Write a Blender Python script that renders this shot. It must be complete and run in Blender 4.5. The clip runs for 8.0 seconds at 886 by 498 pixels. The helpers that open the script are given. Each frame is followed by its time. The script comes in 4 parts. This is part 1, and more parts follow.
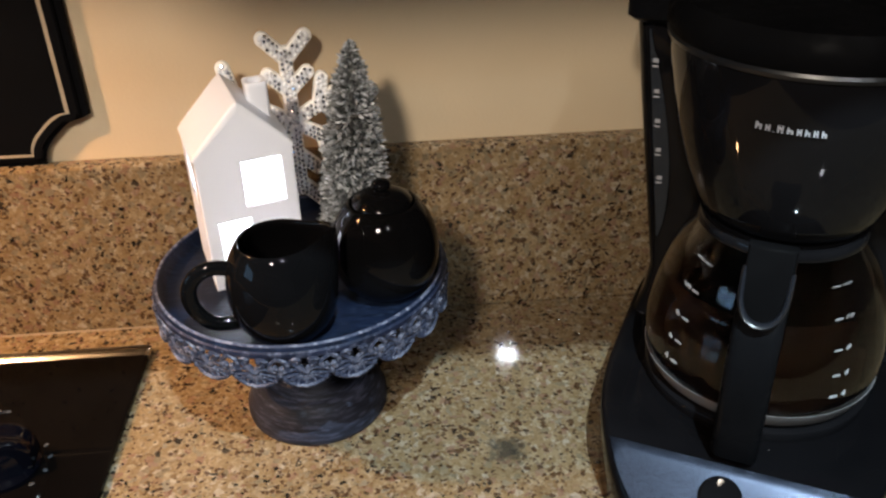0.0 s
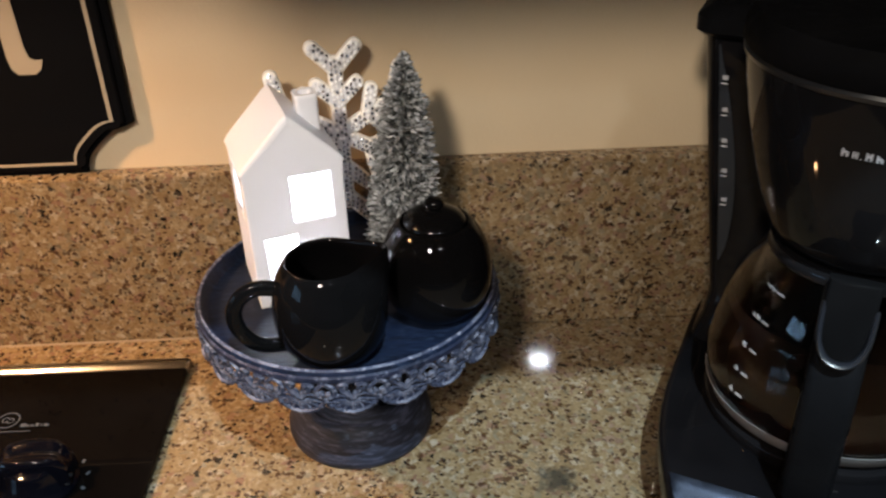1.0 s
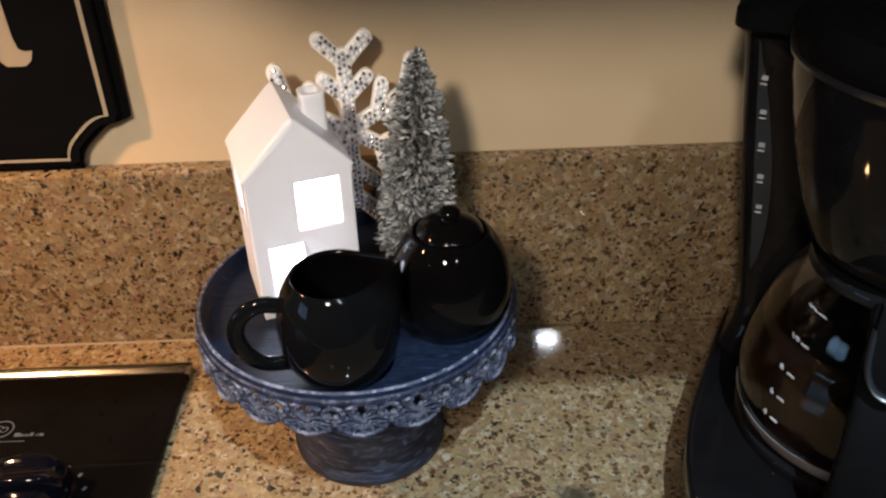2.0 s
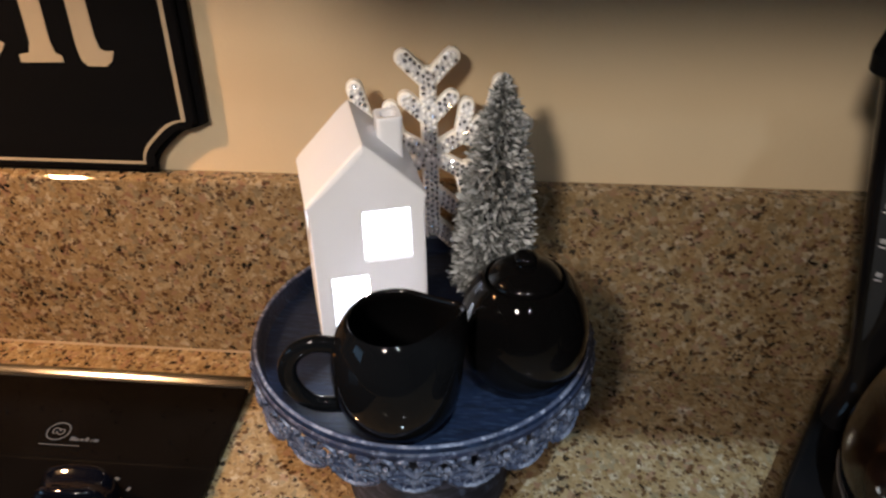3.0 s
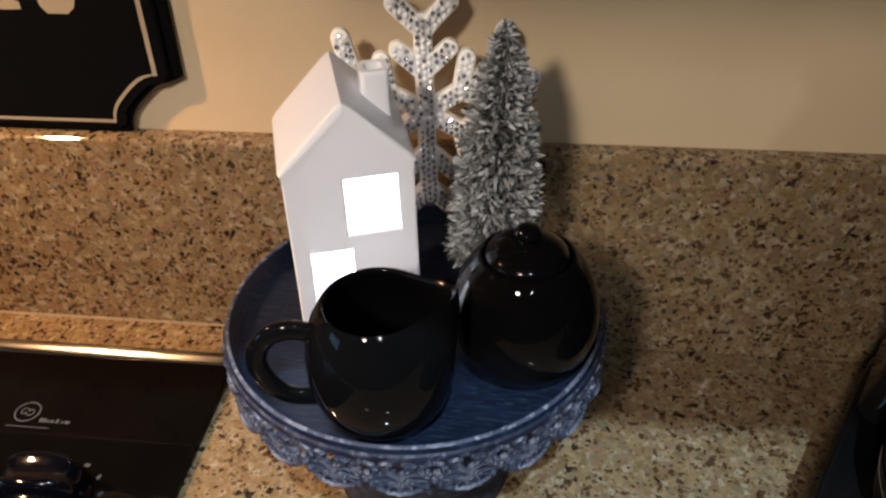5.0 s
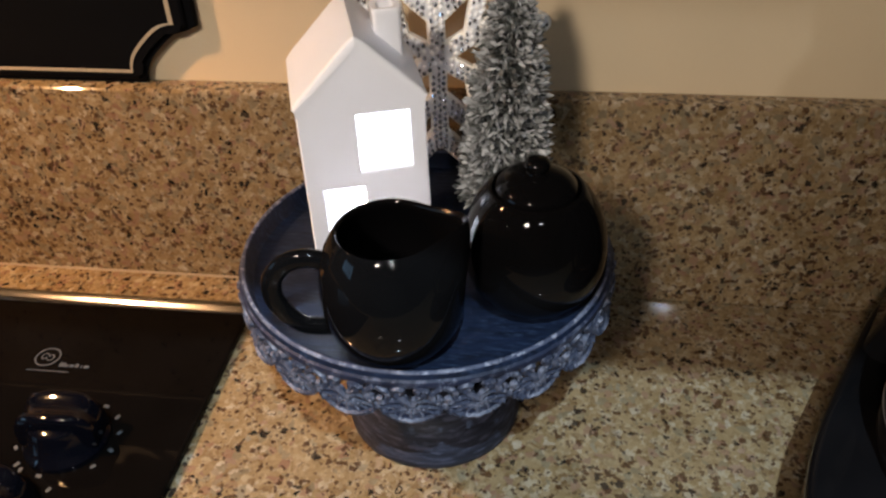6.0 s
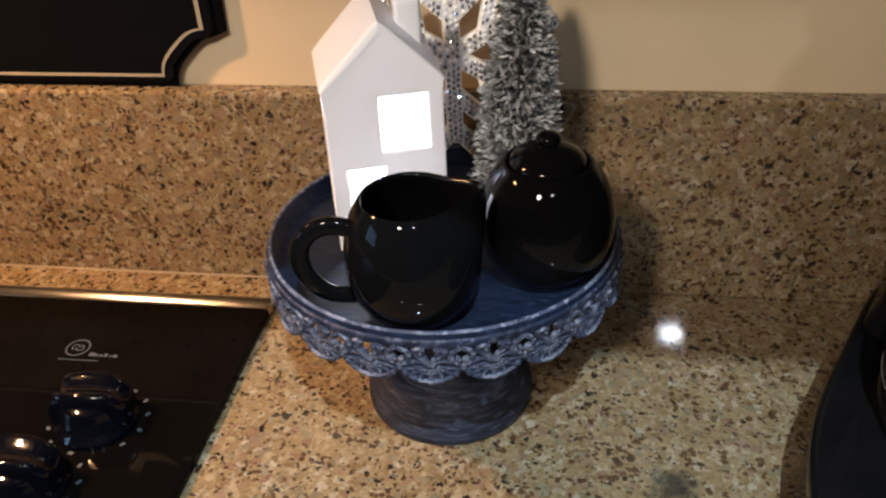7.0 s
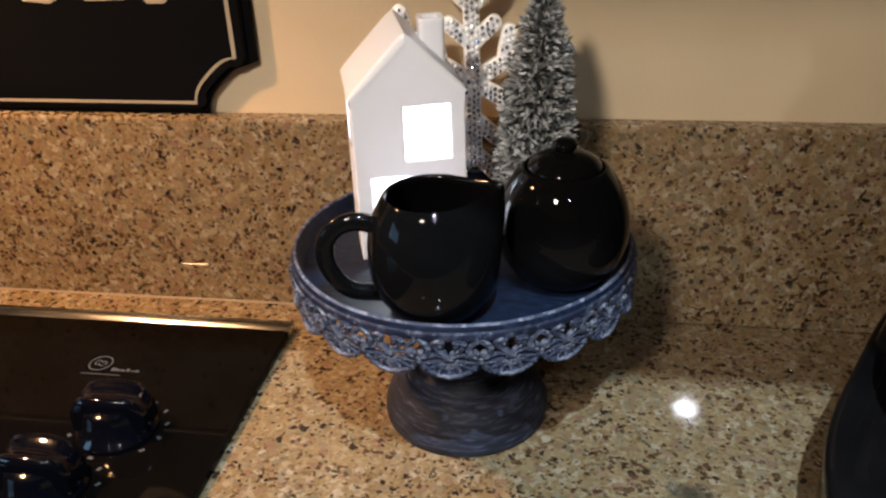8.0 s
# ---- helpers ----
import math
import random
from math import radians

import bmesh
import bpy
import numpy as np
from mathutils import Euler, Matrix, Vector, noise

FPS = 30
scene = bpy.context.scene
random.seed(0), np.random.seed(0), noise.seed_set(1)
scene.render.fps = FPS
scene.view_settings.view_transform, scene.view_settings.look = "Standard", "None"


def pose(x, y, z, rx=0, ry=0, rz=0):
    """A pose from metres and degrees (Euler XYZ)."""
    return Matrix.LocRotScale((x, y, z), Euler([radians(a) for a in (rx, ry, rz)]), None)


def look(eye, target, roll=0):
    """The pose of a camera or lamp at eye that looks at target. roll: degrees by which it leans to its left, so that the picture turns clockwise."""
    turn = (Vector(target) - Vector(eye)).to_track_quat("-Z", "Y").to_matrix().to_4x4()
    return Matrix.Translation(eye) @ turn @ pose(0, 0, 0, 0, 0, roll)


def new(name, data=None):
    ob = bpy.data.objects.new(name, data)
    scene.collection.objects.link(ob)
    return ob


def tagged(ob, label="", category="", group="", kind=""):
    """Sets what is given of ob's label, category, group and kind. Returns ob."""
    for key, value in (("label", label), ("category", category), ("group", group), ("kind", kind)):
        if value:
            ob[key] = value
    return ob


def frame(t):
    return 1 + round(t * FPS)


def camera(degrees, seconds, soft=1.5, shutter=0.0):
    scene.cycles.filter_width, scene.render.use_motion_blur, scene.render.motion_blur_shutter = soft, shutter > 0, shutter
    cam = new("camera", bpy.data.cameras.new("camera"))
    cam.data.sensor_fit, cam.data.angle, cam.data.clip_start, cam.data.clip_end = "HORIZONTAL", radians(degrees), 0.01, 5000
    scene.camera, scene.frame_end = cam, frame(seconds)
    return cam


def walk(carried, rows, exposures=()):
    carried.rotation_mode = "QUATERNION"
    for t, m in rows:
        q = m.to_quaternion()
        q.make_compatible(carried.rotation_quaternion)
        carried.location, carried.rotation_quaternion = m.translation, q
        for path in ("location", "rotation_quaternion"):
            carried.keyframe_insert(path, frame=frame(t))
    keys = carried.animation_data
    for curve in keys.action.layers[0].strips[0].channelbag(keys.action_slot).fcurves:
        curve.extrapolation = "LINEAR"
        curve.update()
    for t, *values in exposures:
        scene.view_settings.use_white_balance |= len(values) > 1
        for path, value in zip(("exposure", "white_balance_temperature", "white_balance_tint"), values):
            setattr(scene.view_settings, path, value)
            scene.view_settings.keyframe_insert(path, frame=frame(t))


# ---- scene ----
cam = camera(54.3, 8.0, 2.3, 0.5)
PATH = [
    (0, (-0.08, -0.732, 1.417), (0.025, 0.982, 0.391), -1.8),
    (0.5, (-0.087, -0.722, 1.419), (-0.017, 0.999, 0.403), -1.8),
    (1, (-0.096, -0.7, 1.418), (-0.057, 1.016, 0.392), -1.8),
    (1.2, (-0.102, -0.69, 1.42), (-0.073, 1.023, 0.388), -1.9),
    (2.3, (-0.099, -0.638, 1.422), (-0.082, 1.035, 0.326), -1.6),
    (2.5, (-0.093, -0.63, 1.421), (-0.117, 1.046, 0.33), -1.4),
    (3, (-0.09, -0.595, 1.423), (-0.279, 1.069, 0.328), -1.3),
    (3.5, (-0.08, -0.557, 1.42), (-0.317, 1.097, 0.32), -1.2),
    (4, (-0.082, -0.537, 1.416), (-0.302, 1.116, 0.313), -1.5),
    (4.5, (-0.083, -0.53, 1.407), (-0.299, 1.092, 0.258), -1.7),
    (5, (-0.081, -0.535, 1.395), (-0.311, 1.066, 0.218), -2.0),
    (6.3, (-0.078, -0.574, 1.371), (-0.334, 1.005, 0.17), -2.6),
    (6.5, (-0.079, -0.585, 1.367), (-0.328, 1.011, 0.188), -2.3),
    (7, (-0.078, -0.611, 1.356), (-0.355, 1.036, 0.254), -3.0),
    (7.5, (-0.079, -0.635, 1.339), (-0.36, 1.066, 0.326), -2.0),
    (8, (-0.078, -0.652, 1.322), (-0.391, 1.09, 0.39), -2.4),
]
# automatic exposure, lower by the bright ornaments
DRIFT = [(0, 0.30), (1.2, 0.30), (2.3, 0.20), (3, 0.11), (4, 0.05), (5, 0.04), (6.3, 0.11), (7, 0.19), (8, 0.22)]
walk(cam, [(t, look(eye, target, roll)) for t, eye, target, roll in PATH], DRIFT)

# ---- light ----
world = bpy.data.worlds.new("world")
scene.world = world
world.use_nodes = True
world.node_tree.nodes["Background"].inputs[0].default_value = (0.5, 0.45, 0.4, 1)
world.node_tree.nodes["Background"].inputs[1].default_value = 0.004


def lamp(name, kind, watts, colour, m, size=0.1, spread=180, spot=None):
    data = bpy.data.lights.new(name, kind)
    data.energy, data.color = watts, colour
    if kind == "AREA":
        data.shape, data.size, data.spread = "DISK", size, radians(spread)
    else:
        data.shadow_soft_size = size
    if spot:
        data.spot_size, data.spot_blend = radians(spot[0]), spot[1]
    ob = new(name, data)
    ob.matrix_world = m
    return ob


HOOD_LAMP = (-0.79, -0.27, 1.60)
DOWNLIGHT = (0.06, -1.10, 2.42)
ROOM_LAMP = (-0.55, -1.79, 2.38)
FAR_LAMP = (0.292, -1.689, 2.42)
lamp("hood_bulb", "SPOT", 52.0, (1.0, 0.56, 0.26), pose(*HOOD_LAMP), 0.022, spot=(128, 0.7))
lamp("ceiling_bulb", "AREA", 46.0, (0.69, 0.89, 1.0), pose(*DOWNLIGHT), 0.035)
lamp("ceiling_bulb", "AREA", 9.0, (0.90, 0.95, 1.0), pose(*FAR_LAMP), 0.07)
lamp("ceiling_bulb", "SPOT", 160.0, (1.0, 0.88, 0.74), look(ROOM_LAMP, (-0.16, 0.02, 1.39)), 0.11, spot=(36, 0.85))

# ---- materials ----


def material(name, rough=0.5, metal=0.0, colour=(0.5, 0.5, 0.5), ior=1.5):
    m = bpy.data.materials.new(name)
    m.use_nodes = True
    b = m.node_tree.nodes["Principled BSDF"]
    b.inputs["Base Color"].default_value = (*colour, 1)
    b.inputs["Roughness"].default_value = rough
    b.inputs["Metallic"].default_value = metal
    b.inputs["IOR"].default_value = ior
    return m, m.node_tree, b


def node(tree, kind, **values):
    n = tree.nodes.new(kind)
    for k, v in values.items():
        if k in n.inputs:
            n.inputs[k].default_value = v
    return n


def ramp(tree, source, stops, constant=False):
    r = tree.nodes.new("ShaderNodeValToRGB")
    r.color_ramp.interpolation = "CONSTANT" if constant else "LINEAR"
    e = r.color_ramp.elements
    while len(e) < len(stops):
        e.new(0.5)
    for n, (at, c) in enumerate(stops):
        e[n].position = at
        e[n].color = (*c, 1) if len(c) == 3 else c
    tree.links.new(source, r.inputs[0])
    return r.outputs[0]


def grey(v):
    return (v, v, v)


def mix(tree, a, b, factor, mode="MIX"):
    m = tree.nodes.new("ShaderNodeMix")
    m.data_type, m.blend_type = "RGBA", mode
    for socket, value in ((m.inputs[0], factor), (m.inputs[6], a), (m.inputs[7], b)):
        if hasattr(value, "links"):
            tree.links.new(value, socket)
        elif isinstance(value, float):
            socket.default_value = value
        else:
            socket.default_value = (*value, 1)
    return m.outputs[2]


def coords(tree, scale=(1, 1, 1), kind="Object"):
    c = tree.nodes.new("ShaderNodeTexCoord")
    m = tree.nodes.new("ShaderNodeMapping")
    m.inputs["Scale"].default_value = scale
    tree.links.new(c.outputs[kind], m.inputs[0])
    return m.outputs[0]


def noise_tex(tree, at, scale, detail=4.0, rough=0.55, distort=0.0):
    n = node(tree, "ShaderNodeTexNoise", Scale=scale, Detail=detail, Roughness=rough, Distortion=distort)
    tree.links.new(at, n.inputs["Vector"])
    return n.outputs["Fac"], n.outputs["Color"]


def relief(tree, b, height, strength, distance):
    n = node(tree, "ShaderNodeBump", Strength=strength, Distance=distance)
    tree.links.new(height, n.inputs["Height"])
    tree.links.new(n.outputs[0], b.inputs["Normal"])


def granite():
    m, t, b = material("polished granite", 0.09)
    b.inputs["Specular IOR Level"].default_value = 0.75
    at = coords(t)

    def warped(amount, scale):
        """Coordinates that waver, so that grain outlines are ragged."""
        w = t.nodes.new("ShaderNodeVectorMath")
        w.operation = "MULTIPLY_ADD"
        w.inputs[1].default_value = (amount, amount, amount)
        t.links.new(noise_tex(t, at, scale, 3, 0.6)[1], w.inputs[0])
        t.links.new(at, w.inputs[2])
        return w.outputs[0]

    coarse, fine = warped(0.0085, 130), warped(0.0040, 330)

    def grain_cells(here, scale):
        v = node(t, "ShaderNodeTexVoronoi", Scale=scale, Randomness=1.0)
        t.links.new(here, v.inputs["Vector"])
        c = t.nodes.new("ShaderNodeSeparateColor")
        t.links.new(v.outputs["Color"], c.inputs[0])
        return v.outputs["Distance"], c.outputs

    def arithmetic(operation, a, b, c=None):
        n = t.nodes.new("ShaderNodeMath")
        n.operation = operation
        for socket, value in zip(n.inputs, (a, b, c)):
            if hasattr(value, "links"):
                t.links.new(value, socket)
            elif value is not None:
                socket.default_value = value
        return n.outputs[0]

    # crystals of feldspar and quartz at two sizes
    big = grain_cells(coarse, 185.0)[1]
    small = grain_cells(fine, 330.0)[1]
    tones = [(0.0, (0.150, 0.090, 0.038)), (0.22, (0.235, 0.155, 0.066)), (0.50, (0.300, 0.208, 0.098)), (0.74, (0.345, 0.250, 0.128)), (0.90, (0.40, 0.32, 0.19)), (1.0, (0.48, 0.41, 0.29))]
    base = mix(t, ramp(t, big[0], tones), ramp(t, small[1], tones), 0.42)
    cloud = noise_tex(t, at, 34, 4, 0.6)[0]
    base = mix(t, base, (0.31, 0.205, 0.085), ramp(t, cloud, [(0.50, grey(0.0)), (0.72, grey(0.45))]))
    # grey-green and rosy crystals
    base = mix(t, base, (0.175, 0.155, 0.095), ramp(t, big[1], [(0.86, grey(0.0)), (0.90, grey(0.55))]))
    base = mix(t, base, (0.255, 0.135, 0.085), ramp(t, big[2], [(0.88, grey(0.0)), (0.92, grey(0.60))]))

    def flecks(here, scale, share, reach, channel, cover):
        """Some of the cells, ragged and gathered in drifts, as a mask."""
        far, chance = grain_cells(here, scale)
        drift = arithmetic("MULTIPLY_ADD", noise_tex(t, at, 46, 3, 0.6)[0], 0.55, -0.275)
        picked = arithmetic("ADD", chance[channel], drift)
        room = arithmetic("MULTIPLY_ADD", picked, 1.0 / share, 1.0 - 1.0 / share)
        ragged = arithmetic("MULTIPLY_ADD", noise_tex(t, at, scale * 1.9, 4, 0.65)[0], 1.1, -0.55)
        left = arithmetic("SUBTRACT", arithmetic("MULTIPLY_ADD", room, reach, ragged), far)
        return ramp(t, left, [(0.0, grey(0.0)), (0.16, grey(cover))])

    colour = mix(t, base, (0.062, 0.027, 0.012), flecks(coarse, 235.0, 0.34, 0.78, 1, 0.85))
    colour = mix(t, colour, (0.060, 0.032, 0.018), flecks(fine, 350.0, 0.30, 0.78, 2, 0.75))
    colour = mix(t, colour, (0.024, 0.018, 0.014), flecks(coarse, 215.0, 0.13, 0.70, 0, 0.90))
    # one dark green-black blotch in the worktop
    away = t.nodes.new("ShaderNodeVectorMath")
    away.operation = "DISTANCE"
    lump = t.nodes.new("ShaderNodeVectorMath")
    lump.operation = "MULTIPLY_ADD"
    lump.inputs[1].default_value = (0.034, 0.034, 0.0)
    t.links.new(noise_tex(t, at, 120, 5, 0.65)[1], lump.inputs[0])
    t.links.new(at, lump.inputs[2])
    t.links.new(lump.outputs[0], away.inputs[0])
    away.inputs[1].default_value = (0.017, -0.195, 0.91)
    colour = mix(t, colour, (0.030, 0.033, 0.024), ramp(t, away.outputs["Value"], [(0.0075, grey(0.90)), (0.0190, grey(0.0))]))
    colour = mix(t, colour, (0.60, 0.60, 0.68), 1.0, "MULTIPLY")
    t.links.new(colour, b.inputs["Base Color"])
    rough = ramp(t, noise_tex(t, at, 60, 3)[0], [(0.3, grey(0.030)), (0.7, grey(0.055))])
    t.links.new(rough, b.inputs["Roughness"])
    return m


def painted(name, colour, rough=0.6, grain=220.0, bump=0.15, spread=0.06):
    m, t, b = material(name, rough)
    at = coords(t)
    lo, hi = [c * (1 - spread) for c in colour], [min(1, c * (1 + spread)) for c in colour]
    t.links.new(ramp(t, noise_tex(t, at, 7, 4)[0], [(0.3, lo), (0.7, hi)]), b.inputs["Base Color"])
    relief(t, b, noise_tex(t, at, grain, 3)[0], bump, 0.001)
    return m


def glossy_black(name, rough=0.06, colour=(0.006, 0.006, 0.007), sheen=0.5):
    m, t, b = material(name, rough)
    at = coords(t)
    t.links.new(ramp(t, noise_tex(t, at, 90, 3)[0], [(0.35, grey(rough * 0.7)), (0.7, grey(rough * 1.5))]), b.inputs["Roughness"])
    t.links.new(ramp(t, noise_tex(t, at, 14, 2)[0], [(0.3, [c * 0.8 for c in colour]), (0.7, [c * 1.3 for c in colour])]), b.inputs["Base Color"])
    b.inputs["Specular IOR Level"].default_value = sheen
    return m


def distressed(name, dark, mid, worn, stretch, amount=0.5, rough=0.55):
    """Paint rubbed through in streaks."""
    m, t, b = material(name, rough)
    at = coords(t, stretch)
    streak = noise_tex(t, at, 34, 6, 0.65, 0.6)[0]
    spots = noise_tex(t, coords(t), 260, 4, 0.6)[0]
    base = ramp(t, streak, [(0.30, dark), (0.62, mid)])
    edge = ramp(t, spots, [(amount, grey(0.0)), (amount + 0.12, grey(1.0))])
    streaks = ramp(t, noise_tex(t, at, 90, 4, 0.6)[0], [(0.52, grey(0.0)), (0.66, grey(0.55))])
    colour = mix(t, mix(t, base, worn, streaks), worn, edge)
    t.links.new(colour, b.inputs["Base Color"])
    b.inputs["Specular IOR Level"].default_value = 0.15
    relief(t, b, streak, 0.3, 0.001)
    return m


GRANITE = granite()
WALL = painted("beige wall paint", (0.48, 0.377, 0.252), 0.62, 260, 0.25, 0.03)
# unseen room surfaces, darker than real paint so gloss mirrors a dim room
DIM_ROOM_WALL = painted("dimmed warm room paint", (0.04, 0.032, 0.026), 0.8)
DIM_CEILING = painted("dimmed white ceiling paint", (0.20, 0.19, 0.18), 0.9)
DIM_FLOORING = painted("dimmed brown floor boards", (0.02, 0.013, 0.009), 0.4)
CABINET = painted("dark stained cabinet wood", (0.07, 0.038, 0.022), 0.35)
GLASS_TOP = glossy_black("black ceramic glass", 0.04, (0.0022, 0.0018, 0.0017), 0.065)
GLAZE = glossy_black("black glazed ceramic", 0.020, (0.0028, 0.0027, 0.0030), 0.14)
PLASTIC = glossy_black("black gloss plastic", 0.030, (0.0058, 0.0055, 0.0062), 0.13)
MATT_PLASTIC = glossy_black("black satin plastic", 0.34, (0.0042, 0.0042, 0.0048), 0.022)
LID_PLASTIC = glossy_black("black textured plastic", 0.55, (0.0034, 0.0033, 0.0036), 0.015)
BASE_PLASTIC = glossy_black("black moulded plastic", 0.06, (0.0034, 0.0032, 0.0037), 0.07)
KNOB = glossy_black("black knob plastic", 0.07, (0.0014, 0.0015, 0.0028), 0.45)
BOARD = painted("black chalkboard paint", (0.0030, 0.0030, 0.0036), 0.6, 300, 0.2, 0.15)
BOARD.node_tree.nodes["Principled BSDF"].inputs["Specular IOR Level"].default_value = 0.03
CREAM = painted("cream lettering paint", (0.265, 0.222, 0.165), 0.55, 260, 0.2, 0.10)
PORCELAIN = painted("white porcelain", (0.88, 0.885, 0.945), 0.22, 60, 0.04, 0.02)


def let_light_through(m, colour, share):
    """Thin-walled: part of the light passes into the wall."""
    t = m.node_tree
    through_it = node(t, "ShaderNodeBsdfTranslucent", Color=(*colour, 1))
    both = node(t, "ShaderNodeMixShader", Fac=share)
    t.links.new(t.nodes["Principled BSDF"].outputs[0], both.inputs[1])
    t.links.new(through_it.outputs[0], both.inputs[2])
    t.links.new(both.outputs[0], t.nodes["Material Output"].inputs[0])


let_light_through(PORCELAIN, (0.86, 0.85, 0.86), 0.14)
FLAKE = painted("white flake resin", (0.84, 0.81, 0.77), 0.35, 200, 0.08, 0.04)
PRINT = material("white print", 0.5, 0, (0.50, 0.50, 0.53))[0]
GREY_PRINT = material("grey print", 0.5, 0, (0.036, 0.040, 0.048))[0]
NAME_PRINT = material("soft white print", 0.5, 0, (0.30, 0.30, 0.32))[0]
# tan of the reflected line in the counter corner
SEAM_GLINT = painted("tan seam reflection", (0.13, 0.09, 0.055), 0.6, 300, 0.2)
TRAY = distressed("blue grey worn paint", (0.0020, 0.0038, 0.0095), (0.0048, 0.0090, 0.0245), (0.020, 0.034, 0.070), (1.0, 7.0, 1.0), 0.68)
LACE = distressed("whitewashed blue metal", (0.005, 0.007, 0.016), (0.013, 0.017, 0.038), (0.080, 0.088, 0.13), (1, 1, 1), 0.56)
PEDESTAL = distressed("weathered dark wood", (0.0052, 0.0054, 0.0076), (0.0205, 0.0225, 0.0360), (0.072, 0.078, 0.125), (0.7, 0.7, 5.0), 0.68)


def rhinestones():
    """Mirror-backed stones, dark or bright by their tilt, among milky ones."""
    m, t, b = material("rhinestone", 0.11, 0.9)
    chance = t.nodes.new("ShaderNodeObjectInfo").outputs["Random"]
    t.links.new(ramp(t, chance, [(0.0, (0.45, 0.48, 0.55)), (0.5, (0.85, 0.86, 0.90)), (1.0, (0.98, 0.98, 0.98))]), b.inputs["Base Color"])
    t.links.new(ramp(t, chance, [(0.0, grey(0.85)), (0.52, grey(0.75)), (0.56, grey(0.0))]), b.inputs["Metallic"])
    return m


LACE_PALE = distressed("rubbed blue metal", (0.010, 0.012, 0.024), (0.034, 0.040, 0.066), (0.16, 0.165, 0.215), (1, 1, 1), 0.55)
GEM = rhinestones()
SETTING = material("grey stone setting", 0.30, 0.05, (0.70, 0.70, 0.73))[0]


def brushed(name, colour, rough, stretch):
    m, t, b = material(name, rough, 1.0, colour)
    lines = noise_tex(t, coords(t, stretch), 300, 4)[0]
    t.links.new(ramp(t, lines, [(0.3, grey(rough * 0.75)), (0.7, grey(rough * 1.35))]), b.inputs["Roughness"])
    t.links.new(ramp(t, lines, [(0.3, [c * 0.85 for c in colour]), (0.7, colour)]), b.inputs["Base Color"])
    relief(t, b, lines, 0.08, 0.0004)
    return m


STEEL = brushed("brushed stainless steel", (0.54, 0.52, 0.50), 0.11, (0.03, 1.0, 1.0))
SILVER = brushed("silver painted panel", (0.046, 0.054, 0.080), 0.29, (8.0, 8.0, 8.0))
SILVER.node_tree.nodes["Principled BSDF"].inputs["Metallic"].default_value = 0.75


def needles_material():
    m, t, b = material("frosted brush needles", 0.7)
    g = t.nodes.new("ShaderNodeNewGeometry")
    at = t.nodes.new("ShaderNodeAttribute")
    at.attribute_name = "frost"
    tone = ramp(t, g.outputs["Random Per Island"], [(0.0, (0.010, 0.016, 0.011)), (0.42, (0.046, 0.050, 0.044)), (0.75, (0.185, 0.180, 0.182)), (1.0, (0.52, 0.53, 0.55))])
    frosty = mix(t, tone, (0.60, 0.61, 0.63), 0.66)
    t.links.new(mix(t, tone, frosty, at.outputs["Fac"]), b.inputs["Base Color"])
    return m


def clear_glass(name, tint, rough=0.0):
    m, t, b = material(name, rough, 0, tint, 1.33)
    b.inputs["Transmission Weight"].default_value = 1.0
    return m


NEEDLES = needles_material()
COFFEE = glossy_black("brewed coffee", 0.02, (0.0105, 0.0050, 0.0030), 0.20)
CARAFE_GLASS = clear_glass("coffee-stained clear glass", (0.82, 0.77, 0.73))


def glow(name, colour, strength):
    m, t, b = material(name, 0.6, 0, colour)
    b.inputs["Emission Color"].default_value = (*colour, 1)
    b.inputs["Emission Strength"].default_value = strength
    return m


WINDOW_GLOW = glow("dusk window", (0.35, 0.62, 0.95), 4.0)

# ---- building helpers ----


def link(name, bm, mat, smooth=None):
    me = bpy.data.meshes.new(name)
    bmesh.ops.recalc_face_normals(bm, faces=bm.faces)
    bm.to_mesh(me)
    bm.free()
    me.materials.append(mat)
    if smooth is not None:
        me.polygons.foreach_set("use_smooth", [True] * len(me.polygons))
        me.set_sharp_from_angle(angle=radians(smooth))
    return new(name, me)


def part(name, bm, mat, parent, label="", smooth=35):
    ob = link(name, bm, mat, smooth)
    ob.parent = parent
    return tagged(ob, label)


def thing(name, m, label, category, group=""):
    ob = new(name)
    ob.matrix_world = m
    ob.empty_display_size = 0.02
    return tagged(ob, label, category, group)


def block(x0, x1, y0, y1, z0, z1, bevel=0.0, seg=2, bm=None):
    own = bmesh.new()
    bmesh.ops.create_cube(own, size=1, matrix=Matrix.Translation(((x0 + x1) / 2, (y0 + y1) / 2, (z0 + z1) / 2)) @ Matrix.Diagonal((x1 - x0, y1 - y0, z1 - z0, 1)))
    if bevel:
        bmesh.ops.bevel(own, geom=own.edges[:], offset=bevel, segments=seg, affect="EDGES", profile=0.5)
    return merge(bm, own)


def merge(bm, own, m=None):
    if m is not None:
        own.transform(m)
    if bm is None:
        return own
    me = bpy.data.meshes.new("join")
    own.to_mesh(me)
    own.free()
    bm.from_mesh(me)
    bpy.data.meshes.remove(me)
    return bm


